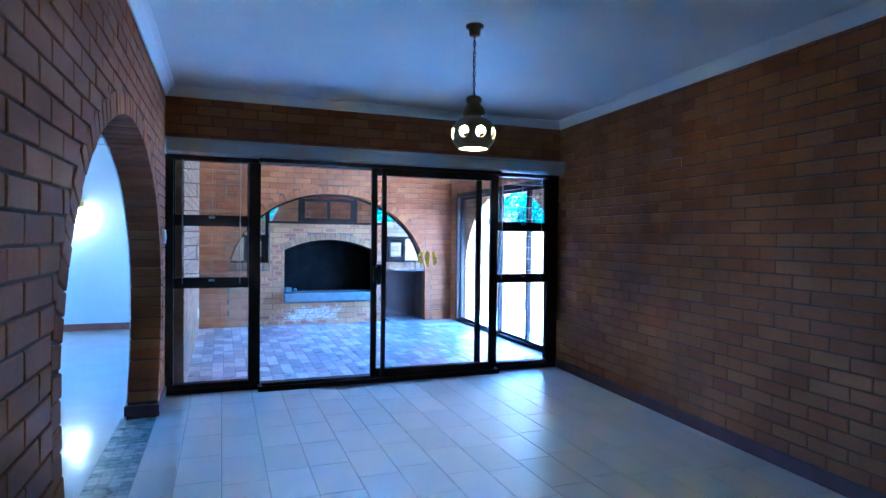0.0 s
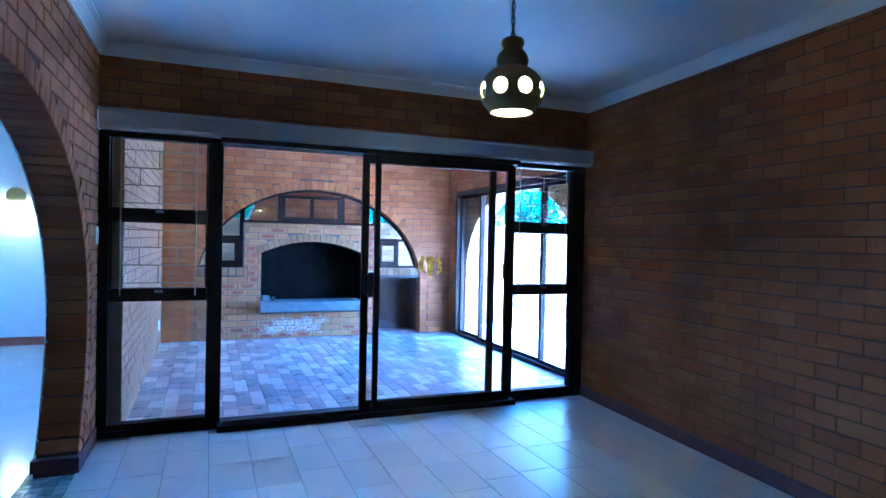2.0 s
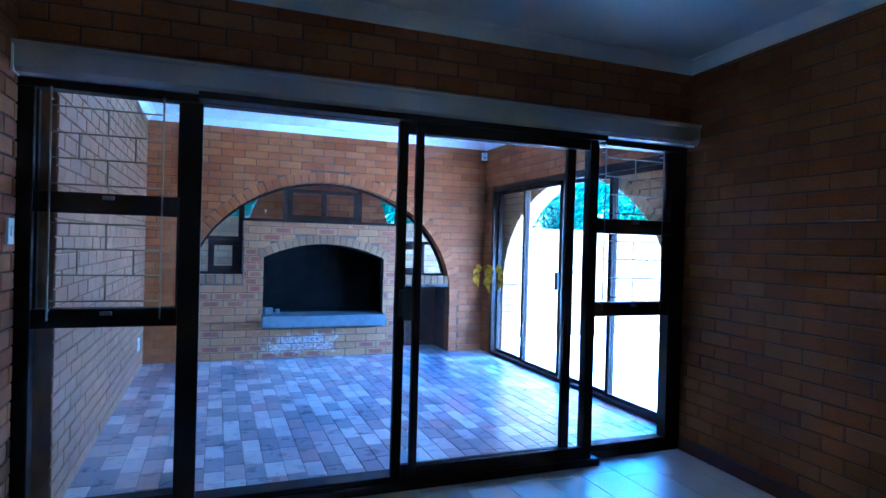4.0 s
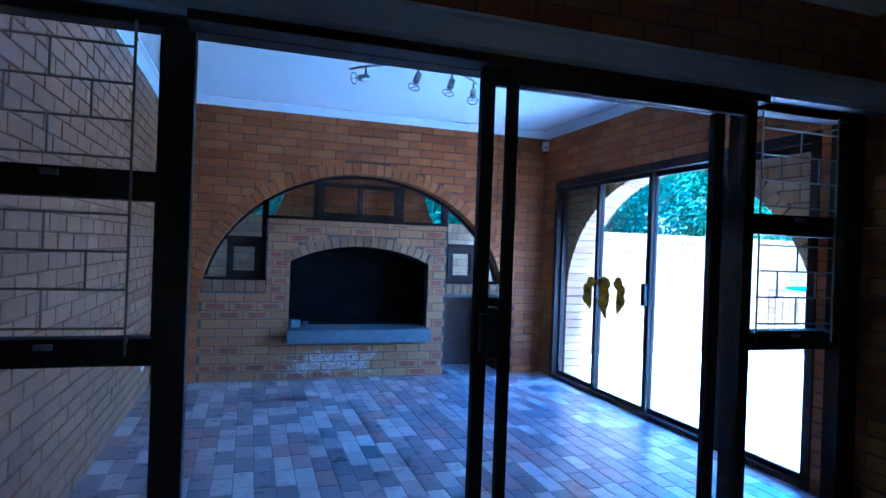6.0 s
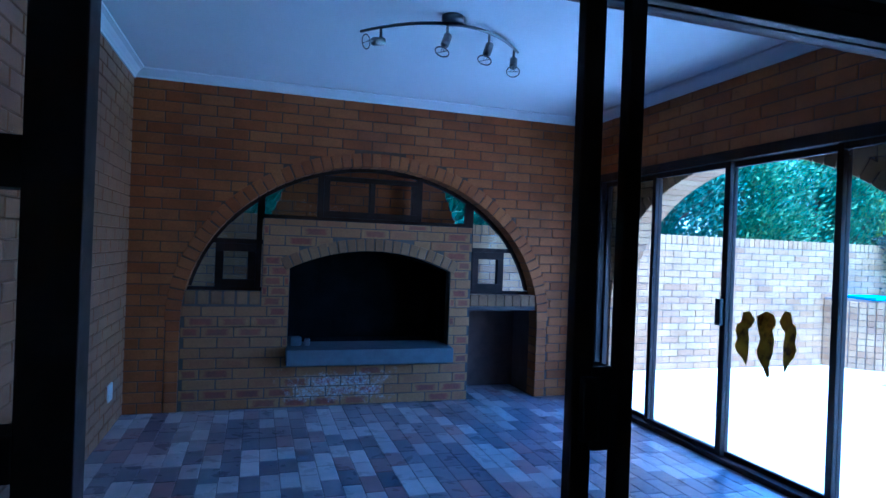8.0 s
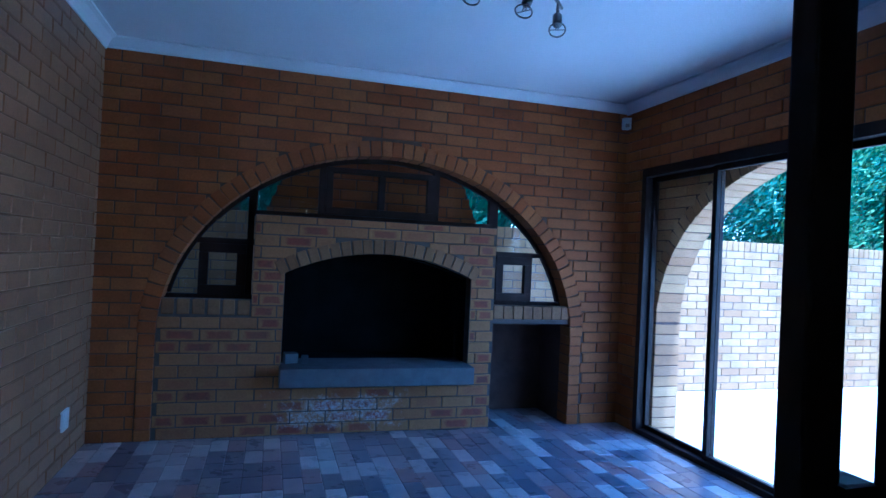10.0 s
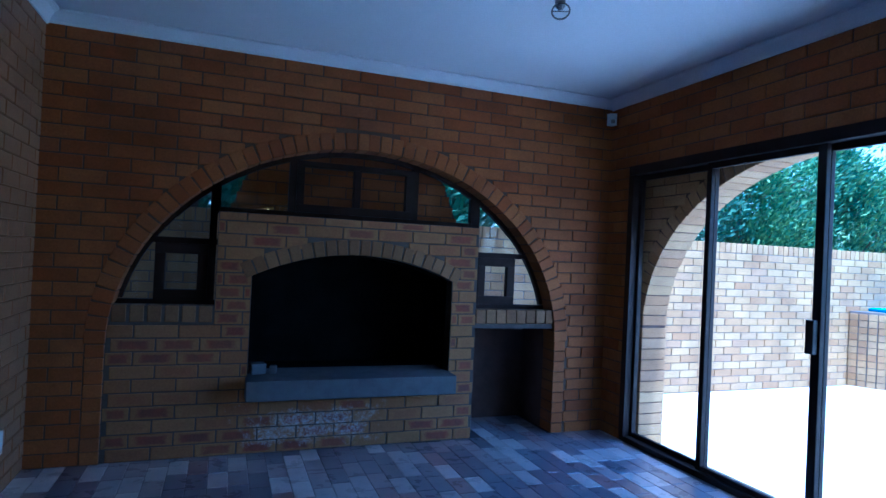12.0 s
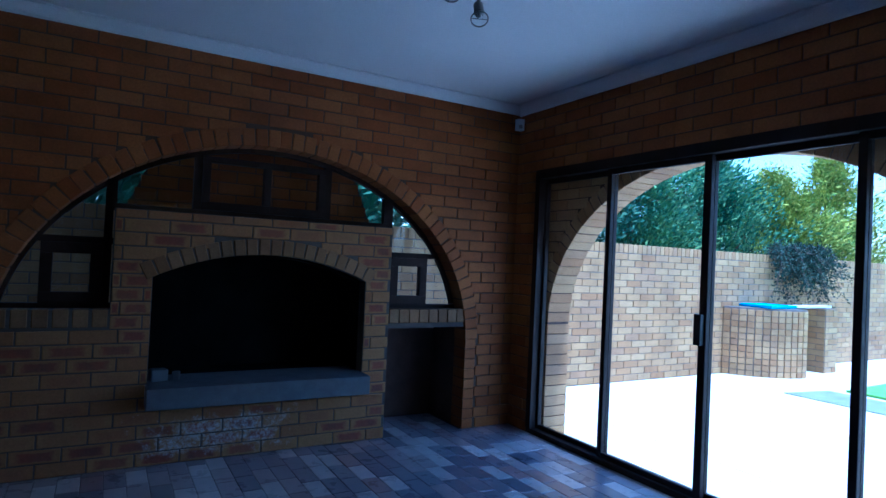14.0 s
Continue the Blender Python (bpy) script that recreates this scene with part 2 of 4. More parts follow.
LEAF_DARK = leafy("dark_leaves", [(0.0, (0.020, 0.036, 0.030)), (1.0, (0.060, 0.085, 0.065))])


def decal_paint():
    """Printed film: mottled yellow that daylight shines through."""
    m = Mat("mottled_yellow_decal", 0.5)
    c = m.ramp(m.noise(30, 3), [(0.38, (0.92, 0.70, 0.005)), (0.52, (0.70, 0.44, 0.005)), (0.64, (0.16, 0.09, 0.005))])
    m.color(c)
    thin, blend = m.n.new("ShaderNodeBsdfTranslucent"), m.n.new("ShaderNodeMixShader")
    m.link(c, thin.inputs["Color"])
    blend.inputs[0].default_value = 0.35
    m.link(m.b.outputs[0], blend.inputs[1]), m.link(thin.outputs[0], blend.inputs[2])
    m.link(blend.outputs[0], m.n["Material Output"].inputs[0])
    return m.m


DECAL = decal_paint()

# ---- building helpers ----


def world_of(ob):
    m = ob.matrix_basis.copy()
    if ob.parent:
        m = world_of(ob.parent) @ ob.matrix_parent_inverse @ m
    return m


def under(ob, parent):
    """Parents ob and leaves it where it is."""
    ob.parent = parent
    ob.matrix_parent_inverse = world_of(parent).inverted()
    return ob


def mesh_of(name, bm, material, smooth=False):
    me = bpy.data.meshes.new(name)
    bmesh.ops.recalc_face_normals(bm, faces=bm.faces)
    bm.to_mesh(me)
    bm.free()
    for mat in material if isinstance(material, (list, tuple)) else [material]:
        me.materials.append(mat)
    if smooth:
        me.shade_smooth()
    return me


def part(name, bm, material, parent=None, label="", smooth=False):
    """Links a bmesh in world coordinates as one mesh, under a thing or a part."""
    ob = new(name, mesh_of(name, bm, material, smooth))
    if parent:
        under(ob, parent)
    return tagged(ob, label)


def thing(name, at, label, category, group=""):
    ob = new(name)
    ob.empty_display_size = 0.1
    ob.location = at
    return tagged(ob, label, category, group)


def structure(name, bm, material, label="", parent=None, smooth=False):
    return tagged(part(name, bm, material, parent, label, smooth), kind="structure")


def box(x0, y0, z0, x1, y1, z1, bevel=0.0, bm=None):
    bm = bm or bmesh.new()
    made = bmesh.ops.create_cube(bm, size=1, matrix=Matrix.Translation(((x0 + x1) / 2, (y0 + y1) / 2, (z0 + z1) / 2)) @ Matrix.Diagonal((x1 - x0, y1 - y0, z1 - z0, 1)))
    if bevel:
        edges = list({e for v in made["verts"] for e in v.link_edges})
        bmesh.ops.bevel(bm, geom=edges, offset=bevel, segments=2, affect="EDGES", profile=0.6)
    return bm


def prism(points, place, depth, bm=None):
    """A flat outline of (u, v), laid by place(u, v, d) and drawn out from d = 0 to depth."""
    bm = bm or bmesh.new()
    a = [bm.verts.new(place(u, v, 0)) for u, v in points]
    b = [bm.verts.new(place(u, v, depth)) for u, v in points]
    bm.faces.new(a), bm.faces.new(b[::-1])
    for k in range(len(points)):
        j = (k + 1) % len(points)
        bm.faces.new((a[k], b[k], b[j], a[j]))
    return bm


def tube(points, radius, sides=8, bm=None, closed=False):
    """A round bar along points; radius may be a list."""
    bm = bm or bmesh.new()
    pts = [Vector(p) for p in points]
    rings = []
    for k, p in enumerate(pts):
        way = (pts[(k + 1) % len(pts)] - pts[k - 1]) if closed else (pts[min(k + 1, len(pts) - 1)] - pts[max(k - 1, 0)])
        q = way.to_track_quat("Z", "Y")
        r = radius[k] if isinstance(radius, (list, tuple)) else radius
        rings.append([bm.verts.new(p + q @ Vector((r * math.cos(6.28318 * s / sides), r * math.sin(6.28318 * s / sides), 0))) for s in range(sides)])
    pairs = list(zip(rings, rings[1:])) + ([(rings[-1], rings[0])] if closed else [])
    for a, b in pairs:
        for s in range(sides):
            bm.faces.new((a[s], a[(s + 1) % sides], b[(s + 1) % sides], b[s]))
    if not closed:
        bm.faces.new(rings[0][::-1]), bm.faces.new(rings[-1])
    return bm


def lathe(profile, m, sides=40, bm=None):
    """Turns (radius, height) round the z axis of m."""
    bm = bm or bmesh.new()
    rings = [[bm.verts.new(m @ Vector((max(r, 0.0004) * math.cos(6.2831853 * s / sides), max(r, 0.0004) * math.sin(6.2831853 * s / sides), z))) for s in range(sides)] for r, z in profile]
    for a, b in zip(rings, rings[1:]):
        for s in range(sides):
            bm.faces.new((a[s], a[(s + 1) % sides], b[(s + 1) % sides], b[s]))
    return bm


def arc(cu, cv, a, b, deg0, deg1, steps, low=None):
    """Points of an ellipse; below its middle the half axis may be another one, low."""
    if low:
        return [(u, v if v >= cv else cv + (v - cv) * low / b) for u, v in arc(cu, cv, a, b, deg0, deg1, steps)]
    return [(cu + a * math.cos(radians(deg0 + (deg1 - deg0) * k / steps)), cv + b * math.sin(radians(deg0 + (deg1 - deg0) * k / steps))) for k in range(steps + 1)]


# ---- pieces: bricks, tiles ----
LONG, TALL = 0.25, 0.0838
BL, BH = 0.241, 0.0755


def brick_shape(seed):
    """One face brick, length along x, face towards +y, with worn chamfered edges."""
    r = random.Random(seed)
    j = lambda s: r.uniform(-s, s)
    hx, hz, c = BL / 2, BH / 2, 0.0035
    outer = [(-hx + j(.0015), -hz + j(.0012)), (hx + j(.0015), -hz + j(.0012)), (hx + j(.0015), hz + j(.0012)), (-hx + j(.0015), hz + j(.0012))]
    vs = [(x, -0.012, z) for x, z in outer] + [(x, 0.0045, z) for x, z in outer]
    vs += [(x - math.copysign(c, x), 0.0075 + j(.001), z - math.copysign(c, z)) for x, z in outer]
    fs = [(i + 4 * k, (i + 1) % 4 + 4 * k, (i + 1) % 4 + 4 * k + 4, i + 4 * k + 4) for k in (0, 1) for i in range(4)] + [(8, 9, 10, 11)]
    return vs, [tuple(reversed(f)) for f in fs]


SHAPES = [brick_shape(s) for s in range(6)]


def mesh_data(name, shape, material):
    me = bpy.data.meshes.new(name)
    me.from_pydata(shape[0], [], shape[1])
    me.materials.append(material)
    return me


def lay(name, parent, meshes, spots):
    """Places pieces as objects of their own that share meshes."""
    inv = world_of(parent).inverted()
    for k, m in enumerate(spots):
        ob = new(name, meshes[k % len(meshes)])
        ob.parent, ob.matrix_parent_inverse, ob.matrix_basis = parent, inv, m


def lay_joined(name, parent, shapes, spots, material):
    """The farther pieces, joined into one part."""
    if not spots:
        return
    vs, fs = [], []
    for k, m in enumerate(spots):
        v, f = shapes[k % len(shapes)]
        base = len(vs)
        vs += [tuple(m @ Vector(p)) for p in v]
        fs += [tuple(i + base for i in q) for q in f]
    ob = new(name, mesh_data(name, (vs, fs), material))
    under(ob, parent)
    tagged(ob, kind="stuff")


def wall_bricks(parent, origin, along, out, z0, z1, spans, mat, mat_joined, near=None, tall=TALL, long=LONG, shift=0.0):
    """Lays running bond on a wall face. spans(z) gives the stretches (u0, u1) that are wall at that height; near(u, z) picks the single pieces."""
    rng = random.Random(len(bpy.data.objects))
    along, out, origin = Vector(along), Vector(out), Vector(origin)
    turn = Matrix((along, out, Vector((0, 0, 1)))).transposed().to_4x4()
    if turn.to_3x3().determinant() < 0:
        turn = Matrix((-along, out, Vector((0, 0, 1)))).transposed().to_4x4()
    single, rest = [], []
    n = int(round((z1 - z0) / tall))
    for c in range(n + 1):
        za, zb = z0 + c * tall, min(z0 + (c + 1) * tall, z1)
        if zb - za < 0.02:
            continue
        zm = (za + zb) / 2
        for u0, u1 in spans(zm):
            k = math.floor((u0 - shift) / long) - 1
            while True:
                a = shift + (k + (0.5 if c % 2 else 0)) * long
                k += 1
                if a >= u1:
                    break
                s, e = max(a, u0), min(a + long, u1)
                if e - s < 0.03:
                    continue
                w = e - s - (long - BL)
                m = Matrix.Translation(origin + along * ((s + e) / 2) + Vector((0, 0, zm)) + out * rng.uniform(-0.0012, 0.0012)) @ turn @ pose(0, 0, 0, rng.uniform(-.5, .5), rng.uniform(-.25, .25), rng.uniform(-.5, .5)) @ Matrix.Diagonal((w / BL, 1, (zb - za - (TALL - BH)) / BH, 1))
                (single if near and near((s + e) / 2, zm) and len(single) < 300 else rest).append(m)
    lay("brick", parent, [mesh_data("brick", s, mat) for s in SHAPES], single)
    lay_joined("bricks", parent, SHAPES, rest, mat_joined)


def block_mesh(name, sx, sy, sz, material, c=0.004):
    """A whole brick with chamfered edges."""
    return mesh_of(name, box(-sx / 2, -sy / 2, -sz / 2, sx / 2, sy / 2, sz / 2, 0) if not c else chamfered(sx, sy, sz, c), material)


def chamfered(sx, sy, sz, c):
    bm = box(-sx / 2, -sy / 2, -sz / 2, sx / 2, sy / 2, sz / 2)
    bmesh.ops.bevel(bm, geom=list(bm.edges), offset=c, segments=1, affect="EDGES")
    return bm


def ring_bricks(parent, place, cu, cv, a, b, deg0, deg1, thick, depth, out_at, mat, pitch=0.084, name="arch_brick", low=None):
    """Radial bricks round an elliptic arch whose inner edge has the half axes a and b. place(u, v, d) lays them."""
    me = block_mesh("arch_brick", thick, depth, pitch - 0.009, mat)
    steps = 720
    pts = arc(cu, cv, a + thick / 2, b + thick / 2, deg0, deg1, steps, low)
    run = [0.0]
    for p, q in zip(pts, pts[1:]):
        run.append(run[-1] + math.hypot(q[0] - p[0], q[1] - p[1]))
    count = max(1, round(run[-1] / pitch))
    inv = world_of(parent).inverted()
    rng = random.Random(count)
    o, eu, ev, ed = Vector(place(0, 0, 0)), Vector(place(1, 0, 0)) - Vector(place(0, 0, 0)), Vector(place(0, 1, 0)) - Vector(place(0, 0, 0)), Vector(place(0, 0, 1)) - Vector(place(0, 0, 0))
    for k in range(count):
        want = run[-1] * (k + 0.5) / count
        i = min(max(1, int(np.searchsorted(run, want))), steps)
        p, q = pts[i - 1], pts[i]
        t = Vector((q[0] - p[0], q[1] - p[1])).normalized()
        rad = eu * t.y - ev * t.x
        tan = eu * t.x + ev * t.y
        m = Matrix((rad, ed, tan)).transposed().to_4x4()
        if m.to_3x3().determinant() < 0:
            m = Matrix((rad, -ed, tan)).transposed().to_4x4()
        m = Matrix.Translation(o + eu * p[0] + ev * p[1] + ed * (out_at + rng.uniform(-0.002, 0.002))) @ m
        ob = new(name, me)
        ob.parent, ob.matrix_parent_inverse, ob.matrix_basis = parent, inv, m

# ---- the structure ----
W1, D1, C1 = 3.86, 5.90, 2.62          # first room: width, far wall, ceiling
X2, W2, D2, C2 = 0.143, 4.09, 9.70, 2.66  # second room: left wall, right wall, back wall, ceiling
YARD_Z = -0.06

ground = structure("ground", box(-400, -400, -0.5, 400, 400, YARD_Z - 0.01), SOIL, "dry bare ground round the house")
paving = structure("pavement", box(4.47, 4.0, YARD_Z - 0.05, 22, 10.9, YARD_Z), YARD_SLAB, "pale concrete paving of the yard")
floor_1 = structure("floor_1", box(0, -1.6, -0.2, W1, 6.0, -0.006), GROUT, "pale ceramic tiled floor with grey grout")
floor_2 = structure("floor_2", box(X2, 6.0, -0.2, 4.25, 10.35, -0.006), PAVER_JOINT, "multicoloured clay paver floor")
floor_3 = structure("floor_3", box(-4.0, -0.6, -0.2, -0.24, 9.95, 0.0), HALL_TILE, "polished pale floor of the hall")
sill_floor = structure("threshold", box(-0.24, 2.4, -0.2, 0, 5.7, -0.006), GROUT, "mosaic threshold under the arch")
structure("ceiling_1", box(-0.24, -1.85, C1, W1 + 0.24, 6.0, C1 + 0.15), CEILING, "smooth white painted ceiling")
structure("ceiling_2", box(X2 - 0.24, 6.0, C2, 4.47, 9.95, C2 + 0.15), CEILING, "smooth white painted ceiling")
structure("ceiling_3", box(-4.25, -0.85, 2.72, -0.255, 10.2, 3.2), CEILING, "white ceiling of the hall")
# unseen roof; its overhang past y = 10.2 is added to block the sun
structure("roof_slab", box(-4.3, -1.9, 3.2, 4.47, 10.86, 3.3), CONCRETE, "unseen flat roof slab, its back overhang added to shade the yard wall")

# left wall of the first room, with its horseshoe arch
AY, AZ, AA, AB, AL, THICK = 4.04, 0.88, 1.57, 1.115, 1.5, 0.20
LOW = math.degrees(math.asin(-AZ / AL))
arch_pts = arc(AY, AZ, AA, AB, LOW, 180 - LOW, 60, AL)
left_out = [(-1.6, 0), (-1.6, 3.05), (6.0, 3.05), (6.0, 0)] + arch_pts
on_left = lambda u, v, d: (-d, u, v)
wall_left = structure("wall_left", prism(left_out, on_left, THICK), MORTAR, "orange-brown face brick wall with a round arch")
ring_bricks(wall_left, on_left, AY, AZ, AA - 0.006, AB - 0.006, LOW + 4, 180 - LOW - 4, 0.11, THICK + 0.014, THICK / 2, BRICK, low=AL)


def left_spans(z):
    k = (z - AZ) / ((AB if z > AZ else AL) + 0.10)
    if abs(k) >= 1:
        return [(-1.6, 6.0)]
    h = (AA + 0.10) * math.sqrt(1 - k * k)
    return [(-1.6, AY - h), (AY + h, 6.0)]


wall_bricks(wall_left, (0, 0, 0), (0, 1, 0), (1, 0, 0), 0.09, C1, left_spans, BRICK, BRICK_I, near=lambda u, z: 1.2 < u < 6)
# hall side of the wall stays plain white plaster
structure("plaster", prism(left_out, lambda u, v, d: (-THICK - 0.004 - d, u, v), 0.012), WHITE_WALL, "white plaster on the hall side of the arch wall")

# right wall of the first room
SKEW = 0.06                             # this wall runs slightly inwards
side = lambda y, off=0.0: W1 - 0.015 - SKEW * (5.93 - y) + off
wall_right = structure("wall_right", prism([(side(-1.6), -1.6), (side(6.0), 6.0), (W1 + 0.24, 6.12), (W1 + 0.24, -1.6)], lambda u, v, d: (u, v, d), 2.9), MORTAR, "orange-brown face brick wall")
run = Vector((SKEW, 1, 0)).normalized()
wall_bricks(wall_right, (side(0), 0, 0), run, (-run.y, run.x, 0), 0.09, C1, lambda z: [(-1.6, 6.0)], BRICK, BRICK_I, near=lambda u, z: 2.6 < u < 5.95)

# wall behind the walk
structure("wall_south", box(0, -1.84, 0, W1, -1.6, 2.9), WHITE_WALL, "plain white wall that closes the room")

# wall over the sliding door between the rooms
wall_mid = structure("wall_middle", box(0, D1, 2.06, W1, 6.12, 2.9), MORTAR, "face brick band above the sliding door")
wall_bricks(wall_mid, (0, D1, 0), (1, 0, 0), (0, -1, 0), 2.06, C1, lambda z: [(0, W1)], BRICK, BRICK_I, near=lambda u, z: True)
wall_bricks(wall_mid, (0, 6.12, 0), (1, 0, 0), (0, 1, 0), 2.06, C2, lambda z: [(X2, W1)], BRICK, BRICK_I)

# left wall of the second room
# light from the yard door is put into this wall's brick and mortar colours
wall_l2 = structure("wall_west", box(X2 - 0.24, 6.0, 0, X2, 9.95, 3.05), DOOR_LIT_MORTAR, "face brick wall of the braai room, coloured paler for the yard door's light")
wall_bricks(wall_l2, (X2, 0, 0), (0, 1, 0), (1, 0, 0), 0, C2, lambda z: [(6.0, D2)], DOOR_LIT, DOOR_LIT_I, near=lambda u, z: u > 7.6)
structure("plaster", box(X2 - 0.256, 6.0, 0, X2 - 0.244, 9.95, 3.05), WHITE_WALL, "white plaster on the hall side")

# back wall with the big arch
BX, BZ, BA, BB = 2.08, 0.72, 1.55, 1.33
on_back = lambda u, v, d: (u, D2 + d, v)
back_out = [(X2, 0), (X2, 2.9), (W2 + 0.16, 2.9), (W2 + 0.16, 0), (BX + BA, 0)] + arc(BX, BZ, BA, BB, 0, 180, 60) + [(BX - BA, 0)]
wall_north = structure("wall_north", prism(back_out, on_back, 0.24), MORTAR, "face brick wall with a wide arch round the fireplace")


def back_spans(z):
    if z < BZ:
        h = BA + 0.10
    else:
        k = (z - BZ) / (BB + 0.10)
        if k >= 1:
            return [(X2, W2)]
        h = (BA + 0.10) * math.sqrt(1 - k * k)
    return [(X2, BX - h), (BX + h, W2)]


wall_bricks(wall_north, (0, D2, 0), (1, 0, 0), (0, -1, 0), 0, C2, back_spans, BRICK, BRICK_I, near=lambda u, z: True)
ring_bricks(wall_north, on_back, BX, BZ, BA - 0.006, BB - 0.006, 0, 180, 0.115, 0.17, 0.073, BRICK)
leg = block_mesh("arch_brick", 0.10, 0.17, TALL - 0.009, BRICK)
lay("arch_brick", wall_north, [leg], [Matrix.Translation((BX + s * (BA + 0.047), D2 + 0.073, (k + 0.5) * 0.080)) for s in (-1, 1) for k in range(9)])

# right wall of the second room: inner leaf round the sliding door, outer leaf with an arch
SD0, SD1, SDZ = 6.36, 9.45, 2.10
inner_out = [(6.0, 0), (6.0, 2.9), (9.94, 2.9), (9.94, 0), (SD1, 0), (SD1, SDZ), (SD0, SDZ), (SD0, 0)]
wall_east = structure("wall_east", prism(inner_out, lambda u, v, d: (W2 + d, u, v), 0.155), MORTAR, "face brick wall with a wide sliding door")


def east_spans(z):
    return [(6.12, D2)] if z > SDZ else [(6.12, SD0), (SD1, D2)]


wall_bricks(wall_east, (W2, 0, 0), (0, 1, 0), (-1, 0, 0), 0, C2, east_spans, BRICK, BRICK_I, near=lambda u, z: True)
OY, OZ, OA, OB = 7.95, 0.88, 1.48, 1.19
outer_out = [(6.12, YARD_Z), (6.12, 3.2), (9.94, 3.2), (9.94, YARD_Z), (OY + OA, YARD_Z)] + arc(OY, OZ, OA, OB, 0, 180, 60) + [(OY - OA, YARD_Z)]
on_outer = lambda u, v, d: (4.25 + d, u, v)
wall_outer = structure("wall_outer", prism(outer_out, on_outer, 0.22), MORTAR, "outer face brick leaf with a round arch")


def outer_spans(z):
    if z < OZ:
        h = OA + 0.1
    else:
        k = (z - OZ) / (OB + 0.10)
        if k >= 1:
            return [(6.12, 9.94)]
        h = (OA + 0.10) * math.sqrt(1 - k * k)
    return [(6.12, OY - h), (OY + h, 9.94)]


ring_bricks(wall_outer, on_outer, OY, OZ, OA - 0.006, OB - 0.006, 0, 180, 0.115, 0.234, 0.11, YARD)
leg2 = block_mesh("arch_brick", 0.115, 0.234, TALL - 0.007, YARD)
lay("arch_brick", wall_outer, [leg2], [Matrix.Translation((4.36, OY + s * (OA + 0.05), YARD_Z + (k + 0.5) * TALL)) @ pose(0, 0, 0, 0, 0, 90) for s in (-1, 1) for k in range(11)])
wall_bricks(wall_outer, (4.25, 0, 0), (0, 1, 0), (-1, 0, 0), YARD_Z, 2.2, outer_spans, YARD, YARD_I)
wall_bricks(wall_outer, (4.47, 0, 0), (0, 1, 0), (1, 0, 0), YARD_Z, 3.1, outer_spans, YARD, YARD_I)

# hall walls
structure("wall_hall_north", box(-4.25, 9.95, 0, X2 - 0.1, 10.2, 3.05), WHITE_WALL, "white painted hall wall")
structure("wall_hall_south", box(-4.25, -0.85, 0, -0.24, -0.6, 3.05), WHITE_WALL, "white painted hall wall")
# the opening is added out of view, to let sky light into the hall
structure("wall_hall_west", prism([(-0.6, 0), (9.95, 0), (9.95, 3.05), (-0.6, 3.05), (-0.6, 2.11), (6.5, 2.11), (7.5, 2.11), (7.5, 1.1), (6.5, 1.1), (6.5, 2.1), (-0.6, 2.1)], lambda u, v, d: (-4.0 - d, u, v), 0.25), WHITE_WALL, "white hall wall with an added, unseen window")
structure("baseboard", box(-4.0, 9.925, 0, -0.12, 9.95, 0.10, 0.004), HALL_SKIRTING, "brown timber skirting in the hall")
structure("trim", box(-4.0, 9.89, 2.63, -0.12, 9.95, 2.72, 0.01), CORNICE, "white hall cornice")

# cornices: coved strips where walls meet ceilings


def cornice(p0, p1, inward, top, drop=0.078):
    p0, p1, i = Vector(p0), Vector(p1), Vector(inward)
    prof = [(0, 0), (0, -drop), (0.010, -drop), (0.014, -drop + 0.012), (0.030, -0.045), (0.052, -0.022), (drop - 0.008, -0.014), (drop, -0.012), (drop, 0)]
    bm = bmesh.new()
    rings = [[bm.verts.new(p + i * a + Vector((0, 0, top + b))) for a, b in prof] for p in (p0, p1)]
    for k in range(len(prof)):
        j = (k + 1) % len(prof)
        bm.faces.new((rings[0][k], rings[0][j], rings[1][j], rings[1][k]))
    bm.faces.new(rings[0]), bm.faces.new(rings[1][::-1])
    structure("trim", bm, CORNICE, "white coved cornice")


cornice((0.008, -1.6, 0), (0.008, D1 - .008, 0), (1, 0, 0), C1 - 0.001)
cornice((side(-1.6, -0.008), -1.6, 0), (side(D1 - .008, -0.008), D1 - .008, 0), (-1, 0, 0), C1 - 0.001)
cornice((0.008, D1 - .008, 0), (W1 - .008, D1 - .008, 0), (0, -1, 0), C1 - 0.002)
cornice((X2 + 0.008, 6.13, 0), (X2 + 0.008, D2 - .008, 0), (1, 0, 0), C2 - 0.001)
cornice((W2 - 0.008, 6.13, 0), (W2 - 0.008, D2 - .008, 0), (-1, 0, 0), C2 - 0.001)
cornice((X2 + 0.008, D2 - .008, 0), (W2 - .008, D2 - .008, 0), (0, -1, 0), C2 - 0.002, 0.070)

# skirting of the first room
structure("baseboard", prism([(side(-1.6, -0.018), -1.6), (side(5.91, -0.018), 5.91), (side(5.91, 0.01), 5.91), (side(-1.6, 0.01), -1.6)], lambda u, v, d: (u, v, d), 0.088), SKIRTING, "dark red-brown tiled skirting")
FOOT = 1.285
for y0, y1 in ((-1.6, AY - FOOT), (AY + FOOT, 5.91)):
    structure("baseboard", box(-THICK - 0.02, y0, 0, 0.018, y1, 0.09, 0.004), SKIRTING, "dark red-brown tiled skirting round the arch foot")

# ---- sliding door and side lights between the rooms ----
FY0, FY1 = 5.935, 6.005


def bar(parent, name, x0, z0, x1, z1, y0=FY0, y1=FY1, mat=None, bevel=0.004, label=""):
    return part(name, box(x0, y0, z0, x1, y1, z1, bevel), mat or BRONZE, parent, label)


